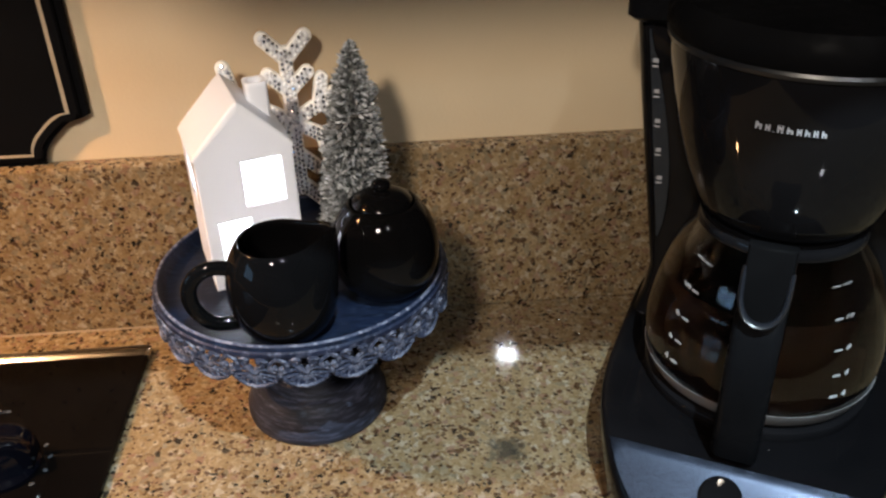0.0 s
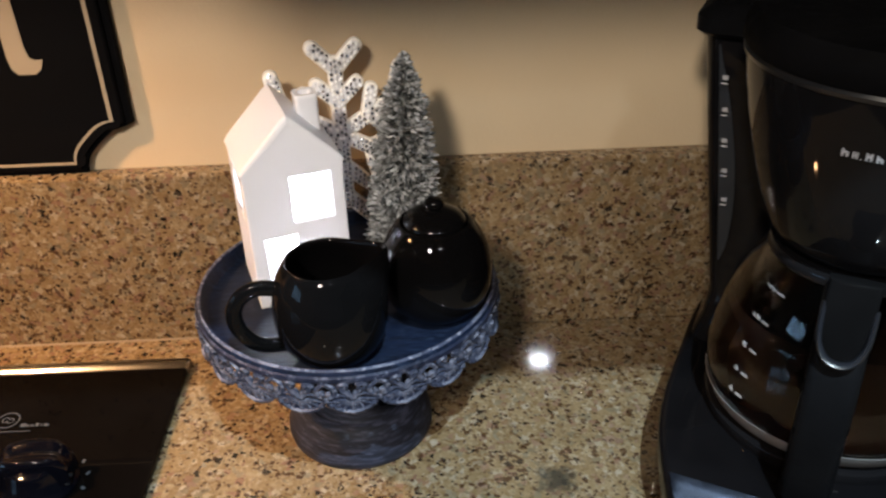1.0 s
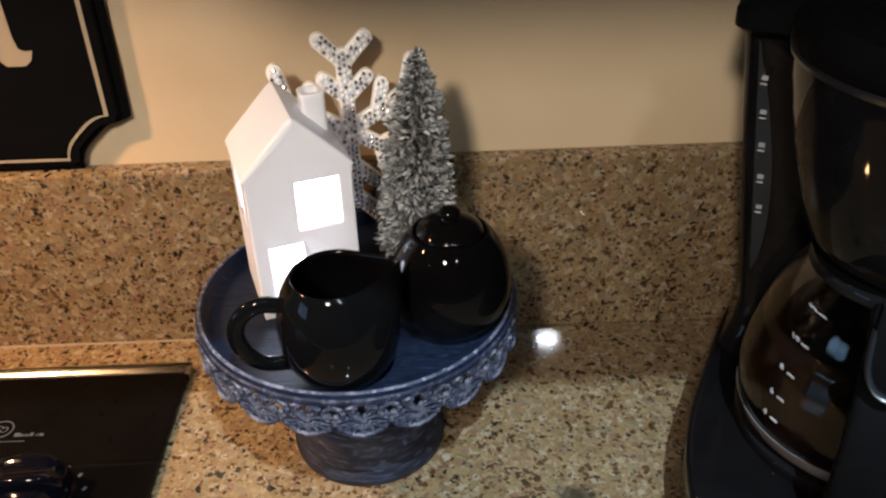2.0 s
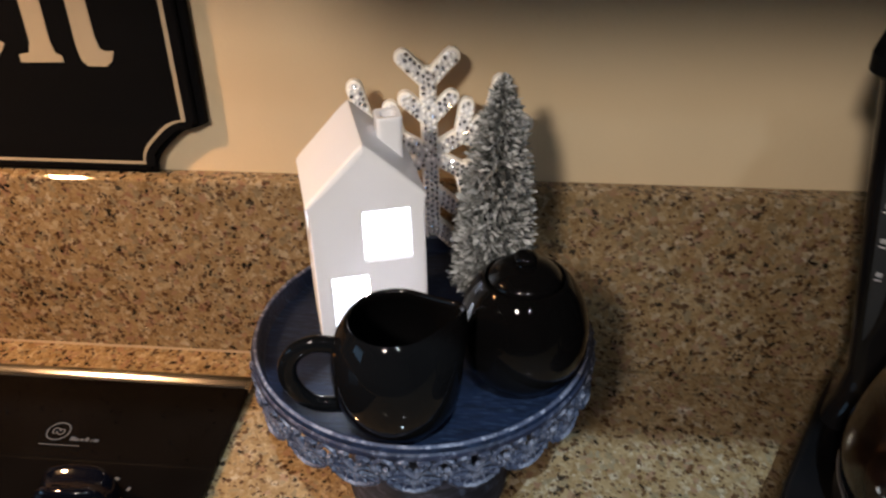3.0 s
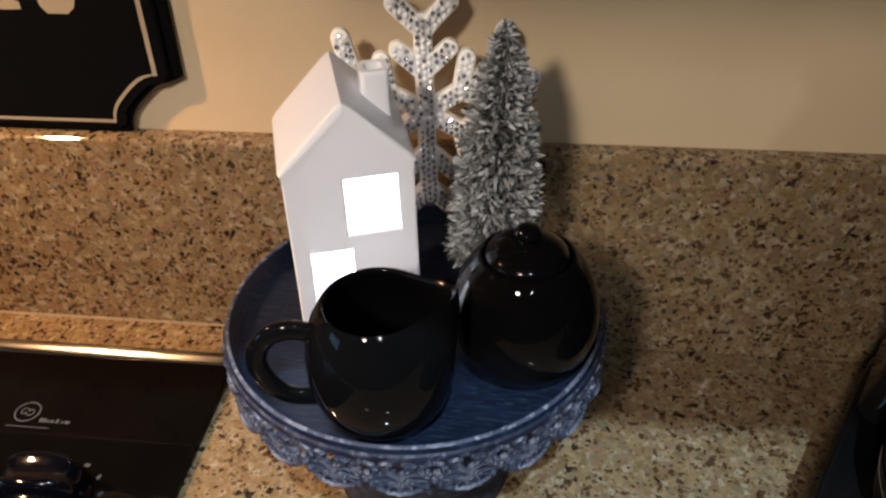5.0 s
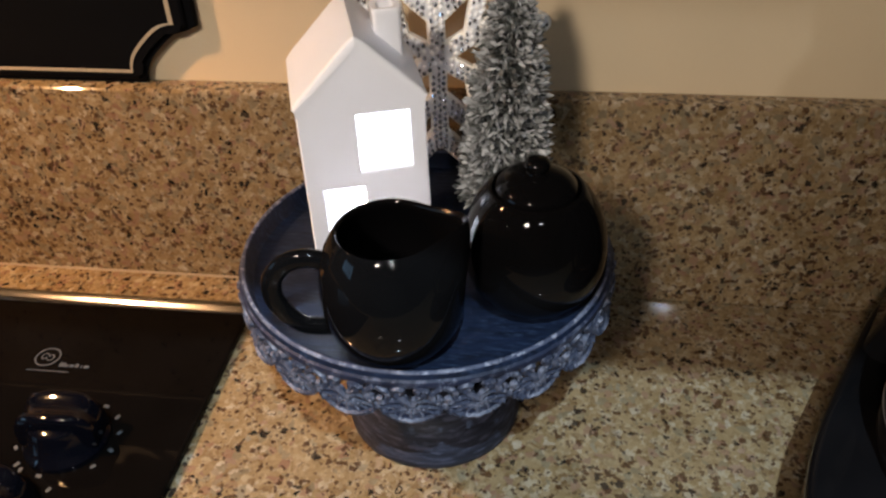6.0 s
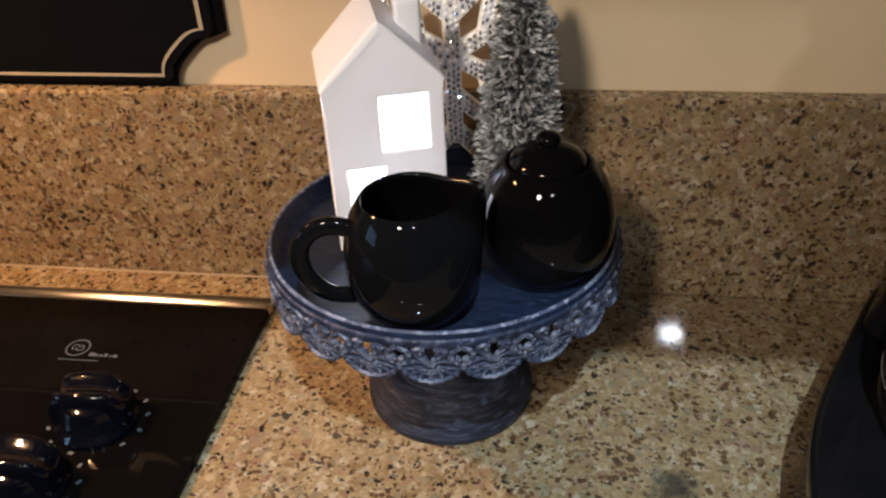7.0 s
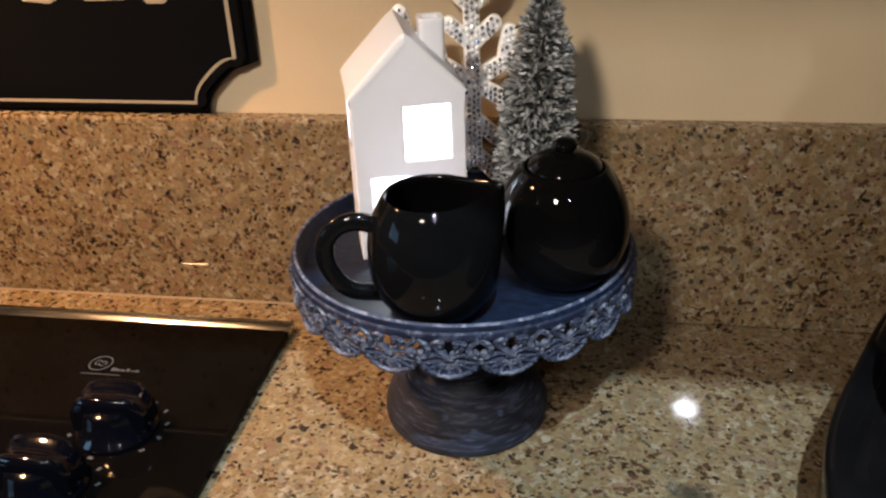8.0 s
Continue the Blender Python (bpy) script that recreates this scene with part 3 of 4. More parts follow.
# ---- the porcelain house ----
def porcelain_house():
    ob = thing("house_ornament", pose(-0.1886, -0.1397, PLATE, 0, 0, 18.4), "white porcelain tealight house with glowing cut-out windows", "ornament")
    w, d, eave, top, th = 0.0732, 0.0700, 0.1115, 0.1490, 0.0040
    # front wall as a frame round its openings, in (x, z)
    openings = [(-0.0033, 0.0273, 0.0680, 0.1052), (-0.0265, -0.0020, 0.0120, 0.0585)]

    def gable(y0, y1, holes):
        bm = bmesh.new()
        xs = sorted({-w / 2, w / 2, 0.0, *(x for o in holes for x in o[:2])})
        zs = sorted({0.0, eave, *(z for o in holes for z in o[2:])})

        def roof(x):
            return eave + (top - eave) * (1 - abs(x) / (w / 2))
        cells = []
        for xa, xb in zip(xs, xs[1:]):
            for za, zb in zip(zs, zs[1:]):
                if not any(o[0] <= xa and xb <= o[1] and o[2] <= za and zb <= o[3] for o in holes):
                    cells.append([(xa, za), (xb, za), (xb, zb), (xa, zb)])
            tri = [(xa, eave), (xb, eave), (xb, roof(xb)), (xa, roof(xa))]
            cells.append([p for n, p in enumerate(tri) if n < 2 or p[1] > eave + 1e-6])
        made = {}

        def v(x, y, z):
            key = (round(x, 5), round(y, 5), round(z, 5))
            if key not in made:
                made[key] = bm.verts.new((x, y, z))
            return made[key]
        count = {}
        for c in cells:
            for y in (y0, y1):
                bm.faces.new([v(x, y, z) for x, z in c])
            for p, q in zip(c, c[1:] + c[:1]):
                key = tuple(sorted((p, q)))
                count[key] = count.get(key, 0) + 1
        for (p, q), n in count.items():
            if n == 1:
                bm.faces.new([v(p[0], y0, p[1]), v(q[0], y0, q[1]), v(q[0], y1, q[1]), v(p[0], y1, p[1])])
        return bm

    part("front_wall", gable(0, th, openings), PORCELAIN, ob, "", 25)
    part("back_wall", gable(d - th, d, []), PORCELAIN, ob, "", 25)

    def side(x0, x1, holes):
        bm = bmesh.new()
        ys, zs = sorted({th, d - th, *(y for o in holes for y in o[:2])}), sorted({0.0, eave - 0.001, *(z for o in holes for z in o[2:])})
        for ya, yb in zip(ys, ys[1:]):
            for za, zb in zip(zs, zs[1:]):
                if not any(o[0] <= ya and yb <= o[1] and o[2] <= za and zb <= o[3] for o in holes):
                    block(x0, x1, ya, yb, za, zb, 0, 1, bm)
        bmesh.ops.remove_doubles(bm, verts=bm.verts, dist=1e-5)
        return bm
    part("side_wall", side(-w / 2, -w / 2 + th, [(0.020, 0.050, 0.0680, 0.1000)]), PORCELAIN, ob, "", 25)
    part("side_wall", side(w / 2 - th, w / 2, []), PORCELAIN, ob, "", 25)
    for o in ob.children:
        soft = o.modifiers.new("soft edges", "BEVEL")
        soft.width, soft.segments, soft.limit_method, soft.angle_limit = 0.0009, 2, "ANGLE", radians(50)
    # roof slabs flush with the walls, their edges rounded over
    for s in (-1, 1):
        n = Vector((s * (top - eave), 0, w / 2)).normalized() * 0.0030
        a, b = Vector((s * w / 2, 0, eave)), Vector((0, 0, top))
        drop = Vector((0, 0, -0.0045))
        rings = []
        for y, k in ((-0.0003, 0.62), (0.0003, 0.85), (0.0012, 0.97), (0.0024, 1.0), (d - 0.0024, 1.0), (d - 0.0012, 0.97), (d - 0.0003, 0.85), (d + 0.0003, 0.62)):
            rings.append([Vector((p.x, y, p.z)) for p in (a + drop, a, a + n * k * 0.7, a * 0.9 + b * 0.1 + n * k, a * 0.06 + b * 0.94 + n * k, b + Vector((0, 0, 0.0030 * k)), b + drop)])
        part("roof_slope", loft(rings), PORCELAIN, ob, "", 50)
    # square chimney, hollow at the top, on one slope
    outer, inner = rounded_section(0.0168, 0.0168, 0.003), rounded_section(0.0105, 0.0105, 0.003)
    rings = [[(x + 0.0222, y + 0.0420, z) for x, y in sec] for sec, z in ((outer, 0.113), (outer, 0.1480), ([(x * 1.04, y * 1.04) for x, y in outer], 0.1503), ([(x * 0.97, y * 0.97) for x, y in outer], 0.1518), (inner, 0.1515), (inner, 0.138))]
    part("chimney", loft(rings), PORCELAIN, ob, "", 50)
    part("floor_slab", block(-w / 2 + th, w / 2 - th, th, d - th, 0.0002, 0.0035), PORCELAIN, ob, "", 25)
    # electric tealight inside
    t = thing("tealight", ob.matrix_world @ pose(0, d / 2, 0.0036), "small white electric tealight inside the house", "tealight")
    part("cup", lathe([(0, 0), (0.0165, 0), (0.0170, 0.001), (0.0170, 0.013), (0.0155, 0.0142), (0, 0.0138)], 32), PORCELAIN, t)
    part("flame", lathe([(0, 0.0136), (0.0030, 0.0145), (0.0040, 0.0190), (0.0026, 0.0245), (0, 0.0295)], 16), glow("led flame", (1.0, 0.93, 0.82), 25.0), t, "glowing flame-shaped bulb")
    bulb = lamp("tealight_bulb", "POINT", 0.28, (0.90, 0.95, 1.0), t.matrix_world @ pose(0, 0, 0.043), 0.006)
    return ob


porcelain_house()


# ---- the snowflake ----
def snowflake():
    lean = math.degrees(math.atan2(0.020, 0.16))
    ob = thing("snowflake_ornament", pose(-0.1622, -0.0265, PLATE, 0, 0, 9) @ pose(0, 0, 0.0005, -lean) @ Matrix.Diagonal((1.0, 1.0, 1.022, 1)), "white snowflake ornament studded with rhinestones, leaning by the wall", "ornament")
    CQ, TH = 0.0830, 0.0062

    def bar(p, q, w, back):
        """A flat bar with round ends, in (x, z)."""
        p, q = Vector(p), Vector(q)
        along = (q - p).normalized()
        a0 = math.atan2(along.y, along.x)
        pts = [(c.x + w / 2 * math.cos(a0 + radians(s + k * 22.5)), c.y + w / 2 * math.sin(a0 + radians(s + k * 22.5))) for c, s in ((q, -90), (p, 90)) for k in range(9)]
        return prism(pts, 0.0, TH + back, 0.0012, 2, None, pose(0, TH / 2, 0, 90))

    lines = [((0, 0), (0, 0.059), 0.0125), ((0, 0.0540), (0.0178, 0.0718), 0.0125), ((0, 0.0540), (-0.0178, 0.0718), 0.0125), ((0, 0.0270), (0.0168, 0.0422), 0.0120), ((0, 0.0270), (-0.0168, 0.0422), 0.0120)]
    stones = []
    for arm in range(6):
        t = radians(60 * arm)
        turn = Matrix.Rotation(t, 2)
        bm = bed = None
        for n, (p, q, w) in enumerate(lines):
            p, q = turn @ Vector(p), turn @ Vector(q)
            p.y += CQ
            q.y += CQ
            own = bar(p, q, w, 0.0002 * (n + 1) + 0.00004 * arm)
            bm = own if bm is None else merge(bm, own)
            face = bar(p, q, w * 0.74, 0.0002 * (n + 1) + 0.00004 * arm + 0.0002)
            bed = face if bed is None else merge(bed, face)
            along = (q - p).normalized()
            across = Vector((-along.y, along.x))
            length = (q - p).length
            steps = int(length / 0.0040)
            for k in range(steps + 1):
                for s in (-1.5, 0, 1.5):
                    c = p + along * (k + 0.5 * (s == 0)) * length / max(steps, 1) + across * 0.0024 * s
                    if (q - c).dot(along) > -0.004 and all((c - o).length > 0.0033 for o in stones):
                        stones.append(c)
        arm_part = part("arm", bm, FLAKE, ob, "", 40)
        part("setting", bed, SETTING, arm_part, "grey bed of the stones", 40)
    # faceted stones
    gem = lathe([(0.00185, 0), (0.00180, 0.0005), (0.00110, 0.0016), (0, 0.0018)], 6)
    first = part("rhinestone", gem, GEM, ob, "clear sparkling rhinestone", 5)
    stones.sort(key=lambda c: -c.y)
    lower = None
    for c in stones[290:]:
        own = lathe([(0.00185, 0), (0.00180, 0.0005), (0.00110, 0.0016), (0, 0.0018)], 6)
        own.transform(pose(c.x, -TH / 2 - 0.0016, c.y, 90 + random.uniform(-30, 30), random.uniform(-30, 30), random.uniform(0, 90)))
        lower = own if lower is None else merge(lower, own)
    o = part("rhinestone_rest", lower, GEM, ob, "rhinestones on the lower arms", 5)
    tagged(o, "rhinestones on the lower arms", kind="stuff")
    for n, c in enumerate(stones[:290]):
        o = first if n == 0 else new("rhinestone", first.data)
        o.parent = ob
        o.matrix_local = pose(c.x, -TH / 2 - 0.0016, c.y, 90 + random.uniform(-30, 30), random.uniform(-30, 30), random.uniform(0, 90))
    return ob


snowflake()


# ---- the frosted tree ----
def bottle_brush_tree():
    base, tip = Vector((-0.1150, -0.0760, PLATE)), Vector((-0.1065, -0.0830, 1.2170))
    ob = thing("bottle_brush_tree", pose(*base), "frosted grey-green bottle brush tree with a small pale base", "tree")
    axis = tip - base
    up = axis.normalized()
    side = up.cross(Vector((0, 1, 0))).normalized()
    fore = side.cross(up)
    tall = axis.length
    part("base", lathe([(0, 0), (0.0175, 0), (0.0185, 0.001), (0.0180, 0.010), (0.0150, 0.0135), (0, 0.0140)], 24), painted("pale wood", (0.42, 0.36, 0.29), 0.7), ob, "small round pale wooden base")
    part("trunk", sweep([up * 0.010, up * tall * 0.97], ring_section(0.0018, 0.0018, 6), (0, 1, 0)), painted("twisted wire", (0.20, 0.20, 0.18), 0.5), ob)
    rng = random.Random(4)
    verts, faces, frost = [], [], []

    def reach(t):
        """The outline's radius at a height from 0 to 1."""
        return (0.0285 - 0.0065 * t) * (1 - t ** 4) ** 0.75 * min(1, t / 0.12 + 0.35) + 0.0025

    def needle(root, way, length, width, cold):
        across = way.cross(Vector((rng.uniform(-1, 1), rng.uniform(-1, 1), rng.uniform(-1, 1)))).normalized() * width
        bow = Vector((0, 0, rng.uniform(-0.1, 0.12))) * length
        n = len(verts)
        mid = root + way * length * 0.6 + bow
        verts.extend((root - across * 0.4, root + across * 0.4, mid + across, mid - across, root + way * length))
        faces.extend(((n, n + 1, n + 2, n + 3), (n + 3, n + 2, n + 4)))
        frost.extend((0.0, 0.0, cold, cold, min(1.0, cold * 1.4)))

    for _ in range(6600):
        t = 1 - math.sqrt(rng.random()) if rng.random() < 0.75 else rng.random()
        t = 0.07 + 0.93 * t
        a = rng.uniform(0, 2 * math.pi)
        out = side * math.cos(a) + fore * math.sin(a)
        r = reach(t) * rng.uniform(0.80, 1.06) * (1 + 0.10 * math.sin(t * 70 + a))
        lift = rng.uniform(0.15, 0.75)
        way = (out + up * lift * 0.6 + Vector((rng.uniform(-.8, .8), rng.uniform(-.8, .8), rng.uniform(-.8, .8)))).normalized()
        length = min(r, rng.uniform(0.0060, 0.0110))
        root = up * (t * tall) + out * max(r - length, 0.0005)
        needle(root, way, length, rng.uniform(0.0006, 0.0016), rng.random() ** 1.2)
    for _ in range(2600):
        t = 0.07 + 0.90 * rng.random()
        a = rng.uniform(0, 2 * math.pi)
        out = side * math.cos(a) + fore * math.sin(a)
        needle(up * (t * tall), (out + up * 0.3).normalized(), reach(t) * 0.85, 0.0004, 0.05)
    me = bpy.data.meshes.new("needles")
    me.from_pydata(verts, [], faces)
    at = me.attributes.new("frost", "FLOAT", "POINT")
    at.data.foreach_set("value", frost)
    me.materials.append(NEEDLES)
    o = new("needles", me)
    o.parent = ob
    tagged(o, "frosted grey-green brush needles", kind="stuff")
    return ob


bottle_brush_tree()


# ---- the black cream jug and sugar pot ----
def cream_jug():
    ob = thing("cream_jug", pose(-0.1632, -0.2080, PLATE, 0, 0, 10), "glossy black ceramic cream jug with round handle", "jug")
    outer = [(0.0, 0.0), (0.0205, 0.0), (0.0235, 0.0014), (0.0305, 0.0080), (0.0362, 0.0175), (0.0389, 0.0285), (0.0395, 0.0370), (0.0393, 0.0470), (0.0376, 0.0580), (0.0343, 0.0670), (0.0307, 0.0735), (0.0286, 0.0768), (0.0274, 0.0778), (0.0260, 0.0770), (0.0254, 0.0752), (0.0272, 0.0715), (0.0330, 0.0570), (0.0360, 0.0440), (0.0364, 0.0350), (0.0335, 0.0190), (0.0260, 0.0070), (0.0, 0.0050)]
    n = 72
    rings = []
    for k, (r, z) in enumerate(outer):
        ring = []
        for s in range(n):
            a = 2 * math.pi * s / n
            # the lip is drawn out into a spout
            pull = max(0.0, math.cos(a)) ** 6 * max(0.0, (z - 0.042) / 0.036) ** 1.4
            ring.append((math.cos(a) * (r + 0.0138 * pull), math.sin(a) * (r - 0.004 * pull), z + 0.0042 * pull))
        rings.append(ring)
    rings[0] = [(x * 0 + 0.002 * math.cos(2 * math.pi * s / n), 0.002 * math.sin(2 * math.pi * s / n), 0) for s, (x, y, z) in enumerate(rings[0])]
    rings[-1] = [(0.002 * math.cos(2 * math.pi * s / n), 0.002 * math.sin(2 * math.pi * s / n), 0.005) for s in range(n)]
    part("body", loft(rings), GLAZE, ob, "", 50)
    path = curve_points([(-0.0330, 0, 0.0585), (-0.0450, 0, 0.0612), (-0.0560, 0, 0.0580), (-0.0635, 0, 0.0485), (-0.0645, 0, 0.0360), (-0.0590, 0, 0.0235), (-0.0490, 0, 0.0150), (-0.0320, 0, 0.0130)], 6)
    part("handle", sweep(path, ring_section(0.0058, 0.0042, 14), (0, 1, 0)), GLAZE, ob, "", 60)
    return ob


def sugar_pot():
    ob = thing("sugar_pot", pose(-0.0892, -0.1610, PLATE) @ Matrix.Diagonal((1.045, 1.045, 1.045, 1)), "glossy black ceramic sugar pot with domed lid", "pot")
    part("body", lathe([(0, 0), (0.0195, 0), (0.0225, 0.0014), (0.0300, 0.0075), (0.0362, 0.0170), (0.0390, 0.0280), (0.0395, 0.0360), (0.0388, 0.0450), (0.0367, 0.0540), (0.0334, 0.0618), (0.0296, 0.0680), (0.0262, 0.0722), (0.0246, 0.0736), (0.0234, 0.0735), (0.0228, 0.0722), (0.0228, 0.0690), (0.0310, 0.0570), (0.0358, 0.0400), (0.0335, 0.0200), (0.0250, 0.0070), (0, 0.005)], 72), GLAZE, ob, "", 50)
    lid = part("lid", lathe([(0, 0.0705), (0.0214, 0.0705), (0.0220, 0.0722), (0.0219, 0.0740), (0.0209, 0.0757), (0.0181, 0.0785), (0.0142, 0.0806), (0.0098, 0.0818), (0.0062, 0.0823), (0, 0.0825)], 64), GLAZE, ob, "domed glossy black lid", 50)
    part("lid_knob", lathe([(0, 0.0816), (0.0056, 0.0819), (0.0050, 0.0831), (0.0063, 0.0846), (0.0071, 0.0867), (0.0064, 0.0889), (0.0040, 0.0904), (0, 0.0908)], 32), GLAZE, lid, "", 60)
    return ob


cream_jug()
sugar_pot()


# ---- the coffee maker ----
MAKER = (0.195, -0.211)


def coffee_maker():
    # x to its right, -y to its front; the carafe's axis is the origin
    ob = thing("coffee_maker", pose(*MAKER, COUNTER, 0, 0, -27), "glossy black drip coffee maker with silver front panel", "coffee maker")

    W, F, B, P = 0.1105, 0.165, 0.145, 0.82

    def height(y):
        """The base's top: level, then rounding over to a sloping front."""
        u = -0.106 - y
        return 0.066 - 0.85 * (max(0.0, u) if abs(u) > 0.010 else (u + 0.010) ** 2 / 0.040)

    def outline(k, z=None, lower=0.0, n=112):
        """Flat back with rounded corners, front a swelling curve."""
        out = []
        for m in range(n):
            a = 2 * math.pi * m / n
            c, v = math.cos(a), math.sin(a)
            power = P if v < 0 else 0.30
            x, y = W * k * math.copysign(abs(c) ** power, c), (F if v < 0 else B) * k * math.copysign(abs(v) ** power, v)
            out.append((x, y, height(y) - lower if z is None else z))
        return out

    part("base", loft([outline(0.965, 0.0), outline(0.985, 0.003), outline(1.0, None, 0.010), outline(1.0, None, 0.004), outline(0.985, None, 0.001), *(outline(0.965 - 0.009 * k) for k in range(54))]), BASE_PLASTIC, ob, "", 50)
    part("warming_plate", lathe([(0, 0.0655), (0.0830, 0.0655), (0.0845, 0.0735), (0.0840, 0.0750), (0.0810, 0.0760), (0.0760, 0.0746), (0, 0.0746)], 64), PLASTIC, ob, "", 40)
    # silver skin on the sloping front
    skin = bmesh.new()
    grid = []
    for m in range(13):
        y = -0.1120 - 0.0500 * (1 - (1 - m / 12) ** 1.6)
        wide = 0.985 * W * (1 - min(1, -y / (F * 0.985)) ** (2 / P)) ** (P / 2)
        grid.append([skin.verts.new((wide * (k / 12 - 1), y, height(y) + 0.0030)) for k in range(25)])
    for a, b in zip(grid, grid[1:]):
        for k in range(24):
            skin.faces.new((a[k], a[k + 1], b[k + 1], b[k]))
    bmesh.ops.solidify(skin, geom=skin.faces[:], thickness=0.0015)
    part("front_panel", skin, SILVER, ob, "satin silver front panel", 40)
    switch = part("switch", lathe([(0, 0.0), (0.0150, 0.0), (0.0150, 0.0030), (0.0128, 0.0048), (0.0050, 0.0036), (0, 0.0036)], 40), PLASTIC, ob, "round black power switch")
    switch.matrix_local = pose(-0.006, -0.1290, height(-0.1290) + 0.0012, 40.4)
    # the tower narrows to a waist over the base

    def column(w, y0, y1, z, r=0.014):
        out = []
        for sx, cy, a0 in ((1, y1 - r, 0), (-1, y1 - r, 90), (-1, y0 + r, 180), (1, y0 + r, 270)):
            for a in (a0, a0 + 22, a0 + 45, a0 + 68, a0 + 90):
                out.append((sx * (w - r) + r * math.cos(radians(a)), cy + r * math.sin(radians(a)), z))
        return out

    part("tower", loft([column(*q) for q in ((0.1060, 0.045, 0.140, 0.066), (0.1005, 0.055, 0.140, 0.082), (0.0985, 0.060, 0.140, 0.105), (0.1035, 0.060, 0.140, 0.140), (0.1115, 0.058, 0.141, 0.200), (0.1195, 0.056, 0.142, 0.260), (0.1265, 0.054, 0.143, 0.320))]), PLASTIC, ob, "", 40)
    part("tank_lid", loft([column(*q) for q in ((0.1295, 0.048, 0.146, 0.3205), (0.1330, 0.044, 0.149, 0.3240), (0.1330, 0.044, 0.149, 0.3340), (0.1230, 0.052, 0.140, 0.3420))]), MATT_PLASTIC, ob, "black lid over the water tank", 40)
    # brew basket over the carafe, with its neck joined to the tower
    part("brew_basket", lathe([(0, 0.2130), (0.0530, 0.2130), (0.0580, 0.2165), (0.0640, 0.2270), (0.0720, 0.2480), (0.0795, 0.2740), (0.0860, 0.3010), (0.0905, 0.3250), (0.0915, 0.3350), (0, 0.3350)], 80), PLASTIC, ob, "", 40)
    part("basket_neck", block(-0.062, 0.062, 0.020, 0.064, 0.2200, 0.3340, 0.006, 3), PLASTIC, ob)
    part("basket_ring", lathe([(0.0905, 0.3352), (0.0930, 0.3360), (0.0936, 0.3385), (0.0925, 0.3405), (0.0895, 0.3405), (0.0905, 0.3352)], 80), material("dark satin ring", 0.32, 0, (0.007, 0.007, 0.008))[0], ob)
    part("basket_lid", lathe([(0, 0.3407), (0.0930, 0.3407), (0.0945, 0.3440), (0.0935, 0.3540), (0.0880, 0.3620), (0, 0.3680)], 80), LID_PLASTIC, ob, "black domed basket lid", 40)
    # maker's name as plain bars, bent round the basket
    widths = [0.0050, 0.0036, 0.0010, 0.0044, 0.0044, 0.0034, 0.0034, 0.0034, 0.0034]
    u = -0.0265
    for n, wd in enumerate(widths):
        a = (u + wd / 2) / 0.0880
        hgt = 0.0010 if n == 2 else 0.0058 if n in (0, 3) else 0.0046
        bar = block(-wd * 0.42, -wd * 0.17, -0.0003, 0.0, -hgt * 0.42, hgt * 0.42)
        block(wd * 0.10, wd * 0.34, -0.0003, 0.0, -hgt * 0.42, hgt * (0.42 if n % 2 else 0.12), 0, 2, bar)
        block(-wd * 0.17, wd * 0.10, -0.0003, 0.0, -hgt * 0.10, hgt * 0.14, 0, 2, bar)
        part("name_bar", bar, NAME_PRINT, ob).matrix_local = pose(0.0872 * math.sin(a), -0.0872 * math.cos(a), 0.3045 + (hgt - 0.0052) / 2, -14, 0, math.degrees(a))
        u += wd + 0.0011
    # water gauge in the tower's front: a leaf-shaped window with marks
    gauge = bmesh.new()
    cols = []
    for k in range(15):
        t = k / 14
        z = 0.140 + 0.174 * t
        edge = 0.1035 + 0.0215 * max(0.0, (z - 0.14) / 0.173) - 0.0100
        wide = 0.0008 + 0.0112 * math.sin(math.pi * t ** 0.8) ** 0.9
        cols.append([gauge.verts.new((x, 0.0555 - 0.0008 * t, z)) for x in (-edge, -edge + wide / 2, -edge + wide)])
    for a, b in zip(cols, cols[1:]):
        gauge.faces.new((a[0], a[1], b[1], b[0]))
        gauge.faces.new((a[1], a[2], b[2], b[1]))
    bmesh.ops.solidify(gauge, geom=gauge.faces[:], thickness=0.006)
    g = part("water_gauge", gauge, material("grey gauge plastic", 0.3, 0, (0.036, 0.041, 0.050))[0], ob, "grey water level window with white marks", 40)
    for n in range(5):
        z = 0.193 + 0.0238 * n
        edge = 0.1035 + 0.0215 * max(0.0, (z - 0.14) / 0.173) - 0.0148
        part("gauge_mark", block(-0.0022, 0.0022, -0.0003, 0.0, -0.0004, 0.0005), PRINT, g).matrix_local = pose(-edge, 0.0478, z)
        part("gauge_number", block(-0.0020, 0.0020, -0.0003, 0.0, -0.0016, 0.0016), NAME_PRINT, g).matrix_local = pose(-edge, 0.0478, z + 0.0044)
    return ob


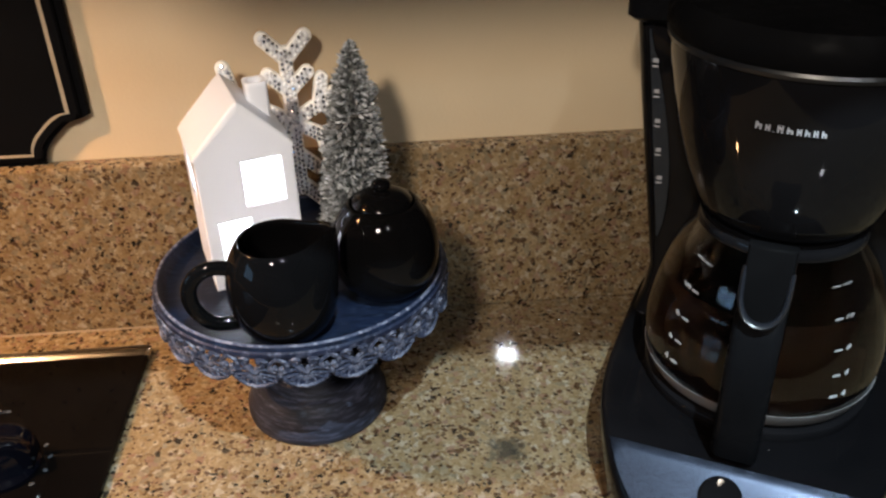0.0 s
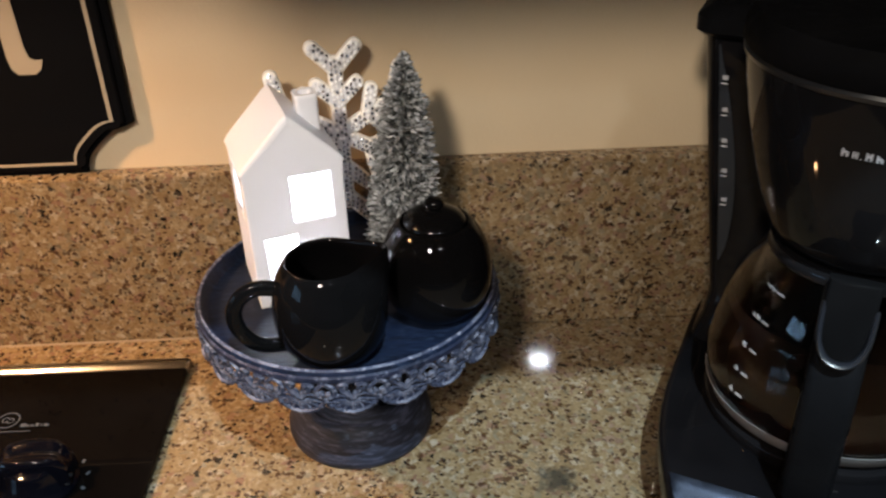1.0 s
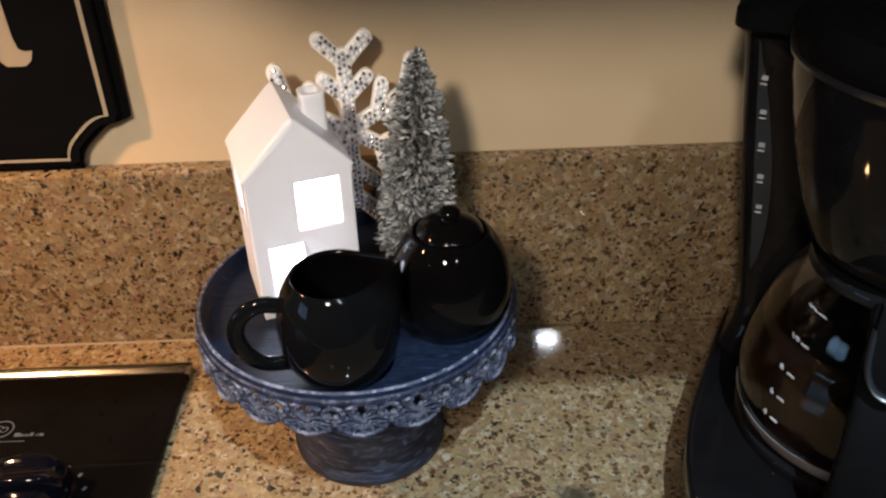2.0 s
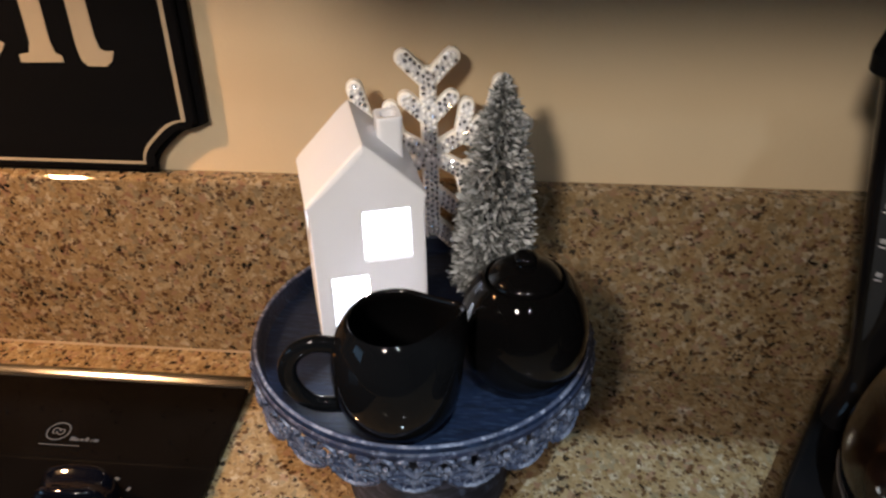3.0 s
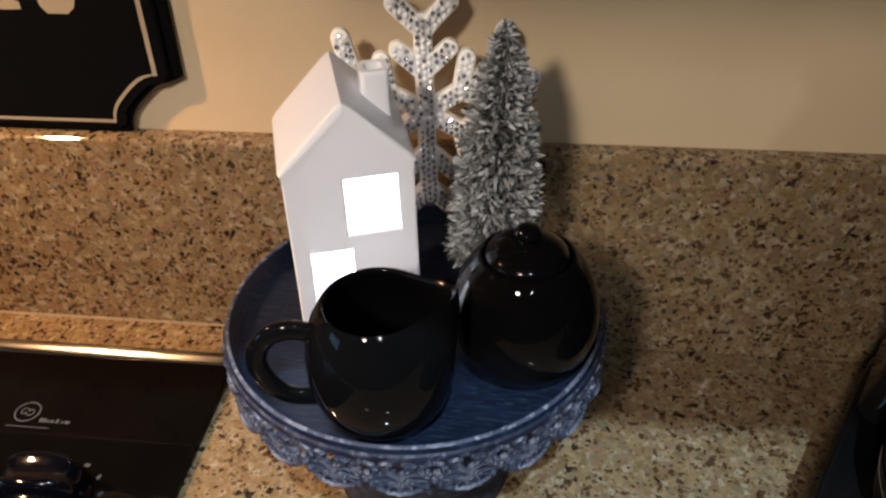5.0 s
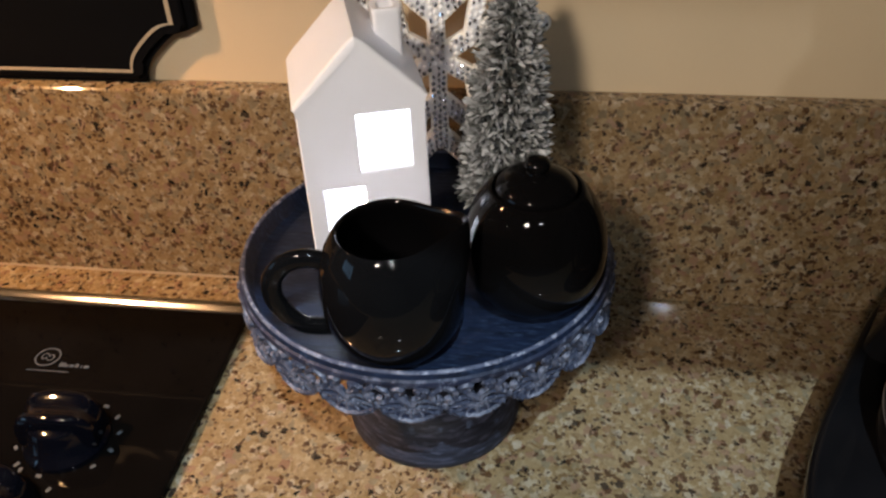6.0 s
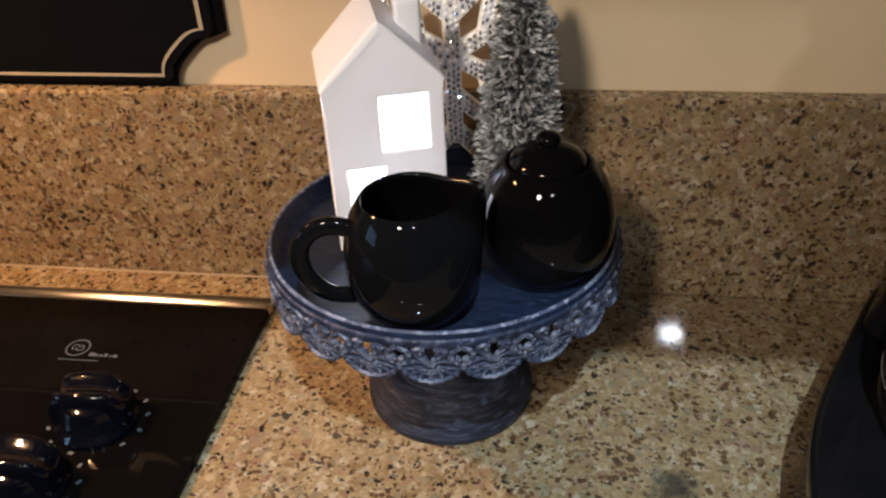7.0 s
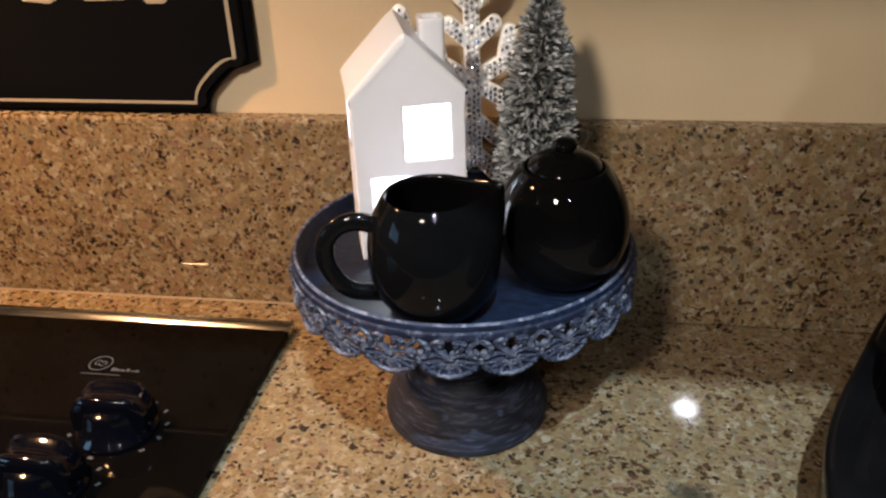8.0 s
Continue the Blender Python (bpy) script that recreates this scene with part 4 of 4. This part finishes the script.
def carafe():
    ob = thing("carafe", pose(*MAKER, COUNTER + 0.0747, 0, 0, -28.5), "glass carafe nearly full of coffee, black handle, on the warming plate", "carafe")
    glass = [(0, 0.0), (0.0660, 0.0), (0.0740, 0.0020), (0.0800, 0.0080), (0.0845, 0.0180), (0.0866, 0.0300), (0.0860, 0.0430), (0.0832, 0.0590), (0.0790, 0.0770), (0.0738, 0.0940), (0.0668, 0.1090), (0.0590, 0.1205), (0.0540, 0.1290)]
    inside = [(r - 0.0020, z) for r, z in glass[::-1] if z > 0.004] + [(0.0720, 0.0040), (0.0650, 0.0024), (0, 0.0024)]
    body = part("glass", lathe(glass + inside, 96), CARAFE_GLASS, ob, "clear glass body with white cup marks", 50)
    level = 0.0865
    fill = [(0, 0.0012)] + [(r - 0.0011, z) for r, z in glass if 0.0015 < z < level - 0.004]
    part("coffee", lathe(fill + [(0.0748, level - 0.0006), (0.0738, level), (0.0715, level - 0.0009), (0, level - 0.0009)], 96), COFFEE, ob, "dark brewed coffee up to the upper marks", 50)
    part("foot_band", lathe([(0.0742, 0.0008), (0.0802, 0.0068), (0.0851, 0.0172), (0.0856, 0.0172), (0.0812, 0.0060), (0.0748, -0.0002), (0.0742, 0.0008)], 96), material("grey band", 0.25, 0.2, (0.27, 0.26, 0.26))[0], ob, "pale grey band round the carafe's foot", 40)
    part("collar", lathe([(0.0555, 0.1255), (0.0578, 0.1262), (0.0585, 0.1285), (0.0575, 0.1320), (0.0565, 0.1335), (0.0535, 0.1335), (0.0535, 0.1270), (0.0555, 0.1255)], 72), PLASTIC, ob, "black plastic collar", 40)
    lid = part("lid", lathe([(0, 0.1295), (0.0505, 0.1295), (0.0530, 0.1310), (0.0520, 0.1350), (0.0300, 0.1370), (0, 0.1372)], 64), MATT_PLASTIC, ob, "black plastic lid", 40)
    lever = [(0.0145 * math.cos(radians(a)), 0.0145 * math.sin(radians(a))) for a in range(180, 361, 15)] + [(0.0145, 0.039), (-0.0145, 0.039)]
    part("thumb_lever", prism(lever, 0.0, 0.010, 0.003, 3, None, pose(0, -0.0985, 0.1190, 78)), LID_PLASTIC, lid, "", 50)
    # handle: a broad strap that drops from the collar in front of the glass
    path = curve_points([(0, -0.0560, 0.1260), (0, -0.0740, 0.1240), (0, -0.0930, 0.1150), (0, -0.1060, 0.0980), (0, -0.1120, 0.0720), (0, -0.1130, 0.0440), (0, -0.1105, 0.0180), (0, -0.1060, -0.0030)], 6)
    handle = part("handle", sweep(path, rounded_section(0.0150, 0.0310, 0.0062), (1, 0, 0)), MATT_PLASTIC, ob, "broad black moulded handle", 50)
    loop = [(-0.0140, -0.1000, 0.1430), (-0.0140, -0.1050, 0.1330), (-0.0130, -0.1100, 0.1230), (-0.0082, -0.1145, 0.1145), (0, -0.1160, 0.1115), (0.0082, -0.1145, 0.1145), (0.0130, -0.1100, 0.1230), (0.0140, -0.1050, 0.1330), (0.0140, -0.1000, 0.1430)]
    part("handle_lip", sweep(curve_points(loop, 4), ring_section(0.0018, 0.0034, 8), (0, 1, 0)), material("grey satin plastic", 0.3, 0, (0.012, 0.013, 0.017))[0], handle, "satin edge of the handle's thumb hollow", 60)
    # cup marks and numbers on both flanks
    for s in (-1, 1):
        for word, z in (("4", 0.034), ("6", 0.0510), ("8", 0.0695), ("10", 0.0910), ("12", 0.1110)):
            for (r0, z0), (r1, z1) in zip(glass, glass[1:]):
                if z0 <= z < z1:
                    r = r0 + (r1 - r0) * (z - z0) / (z1 - z0)
                    tilt = math.degrees(math.atan2(r1 - r0, z1 - z0))
            a = 39.5 if s > 0 else -37.5
            mark = part("cup_mark", block(-0.0029, 0.0029, -0.0009, 0.0009, 0, 0.0003), PRINT, body)
            mark.matrix_local = pose(0, 0, 0, 0, 0, a) @ pose(0, -r - 0.0004, z) @ pose(0, 0, 0, 90 - tilt)
            number = part("cup_number", lettering(word, 0.0074), PRINT, body)
            number.matrix_local = pose(0, 0, 0, 0, 0, a + s * 5.6 * 0.085 / r) @ pose(0, -r - 0.0004, z + 0.0006) @ pose(0, 0, 0, 90 - tilt)
    return ob


coffee_maker()
carafe()
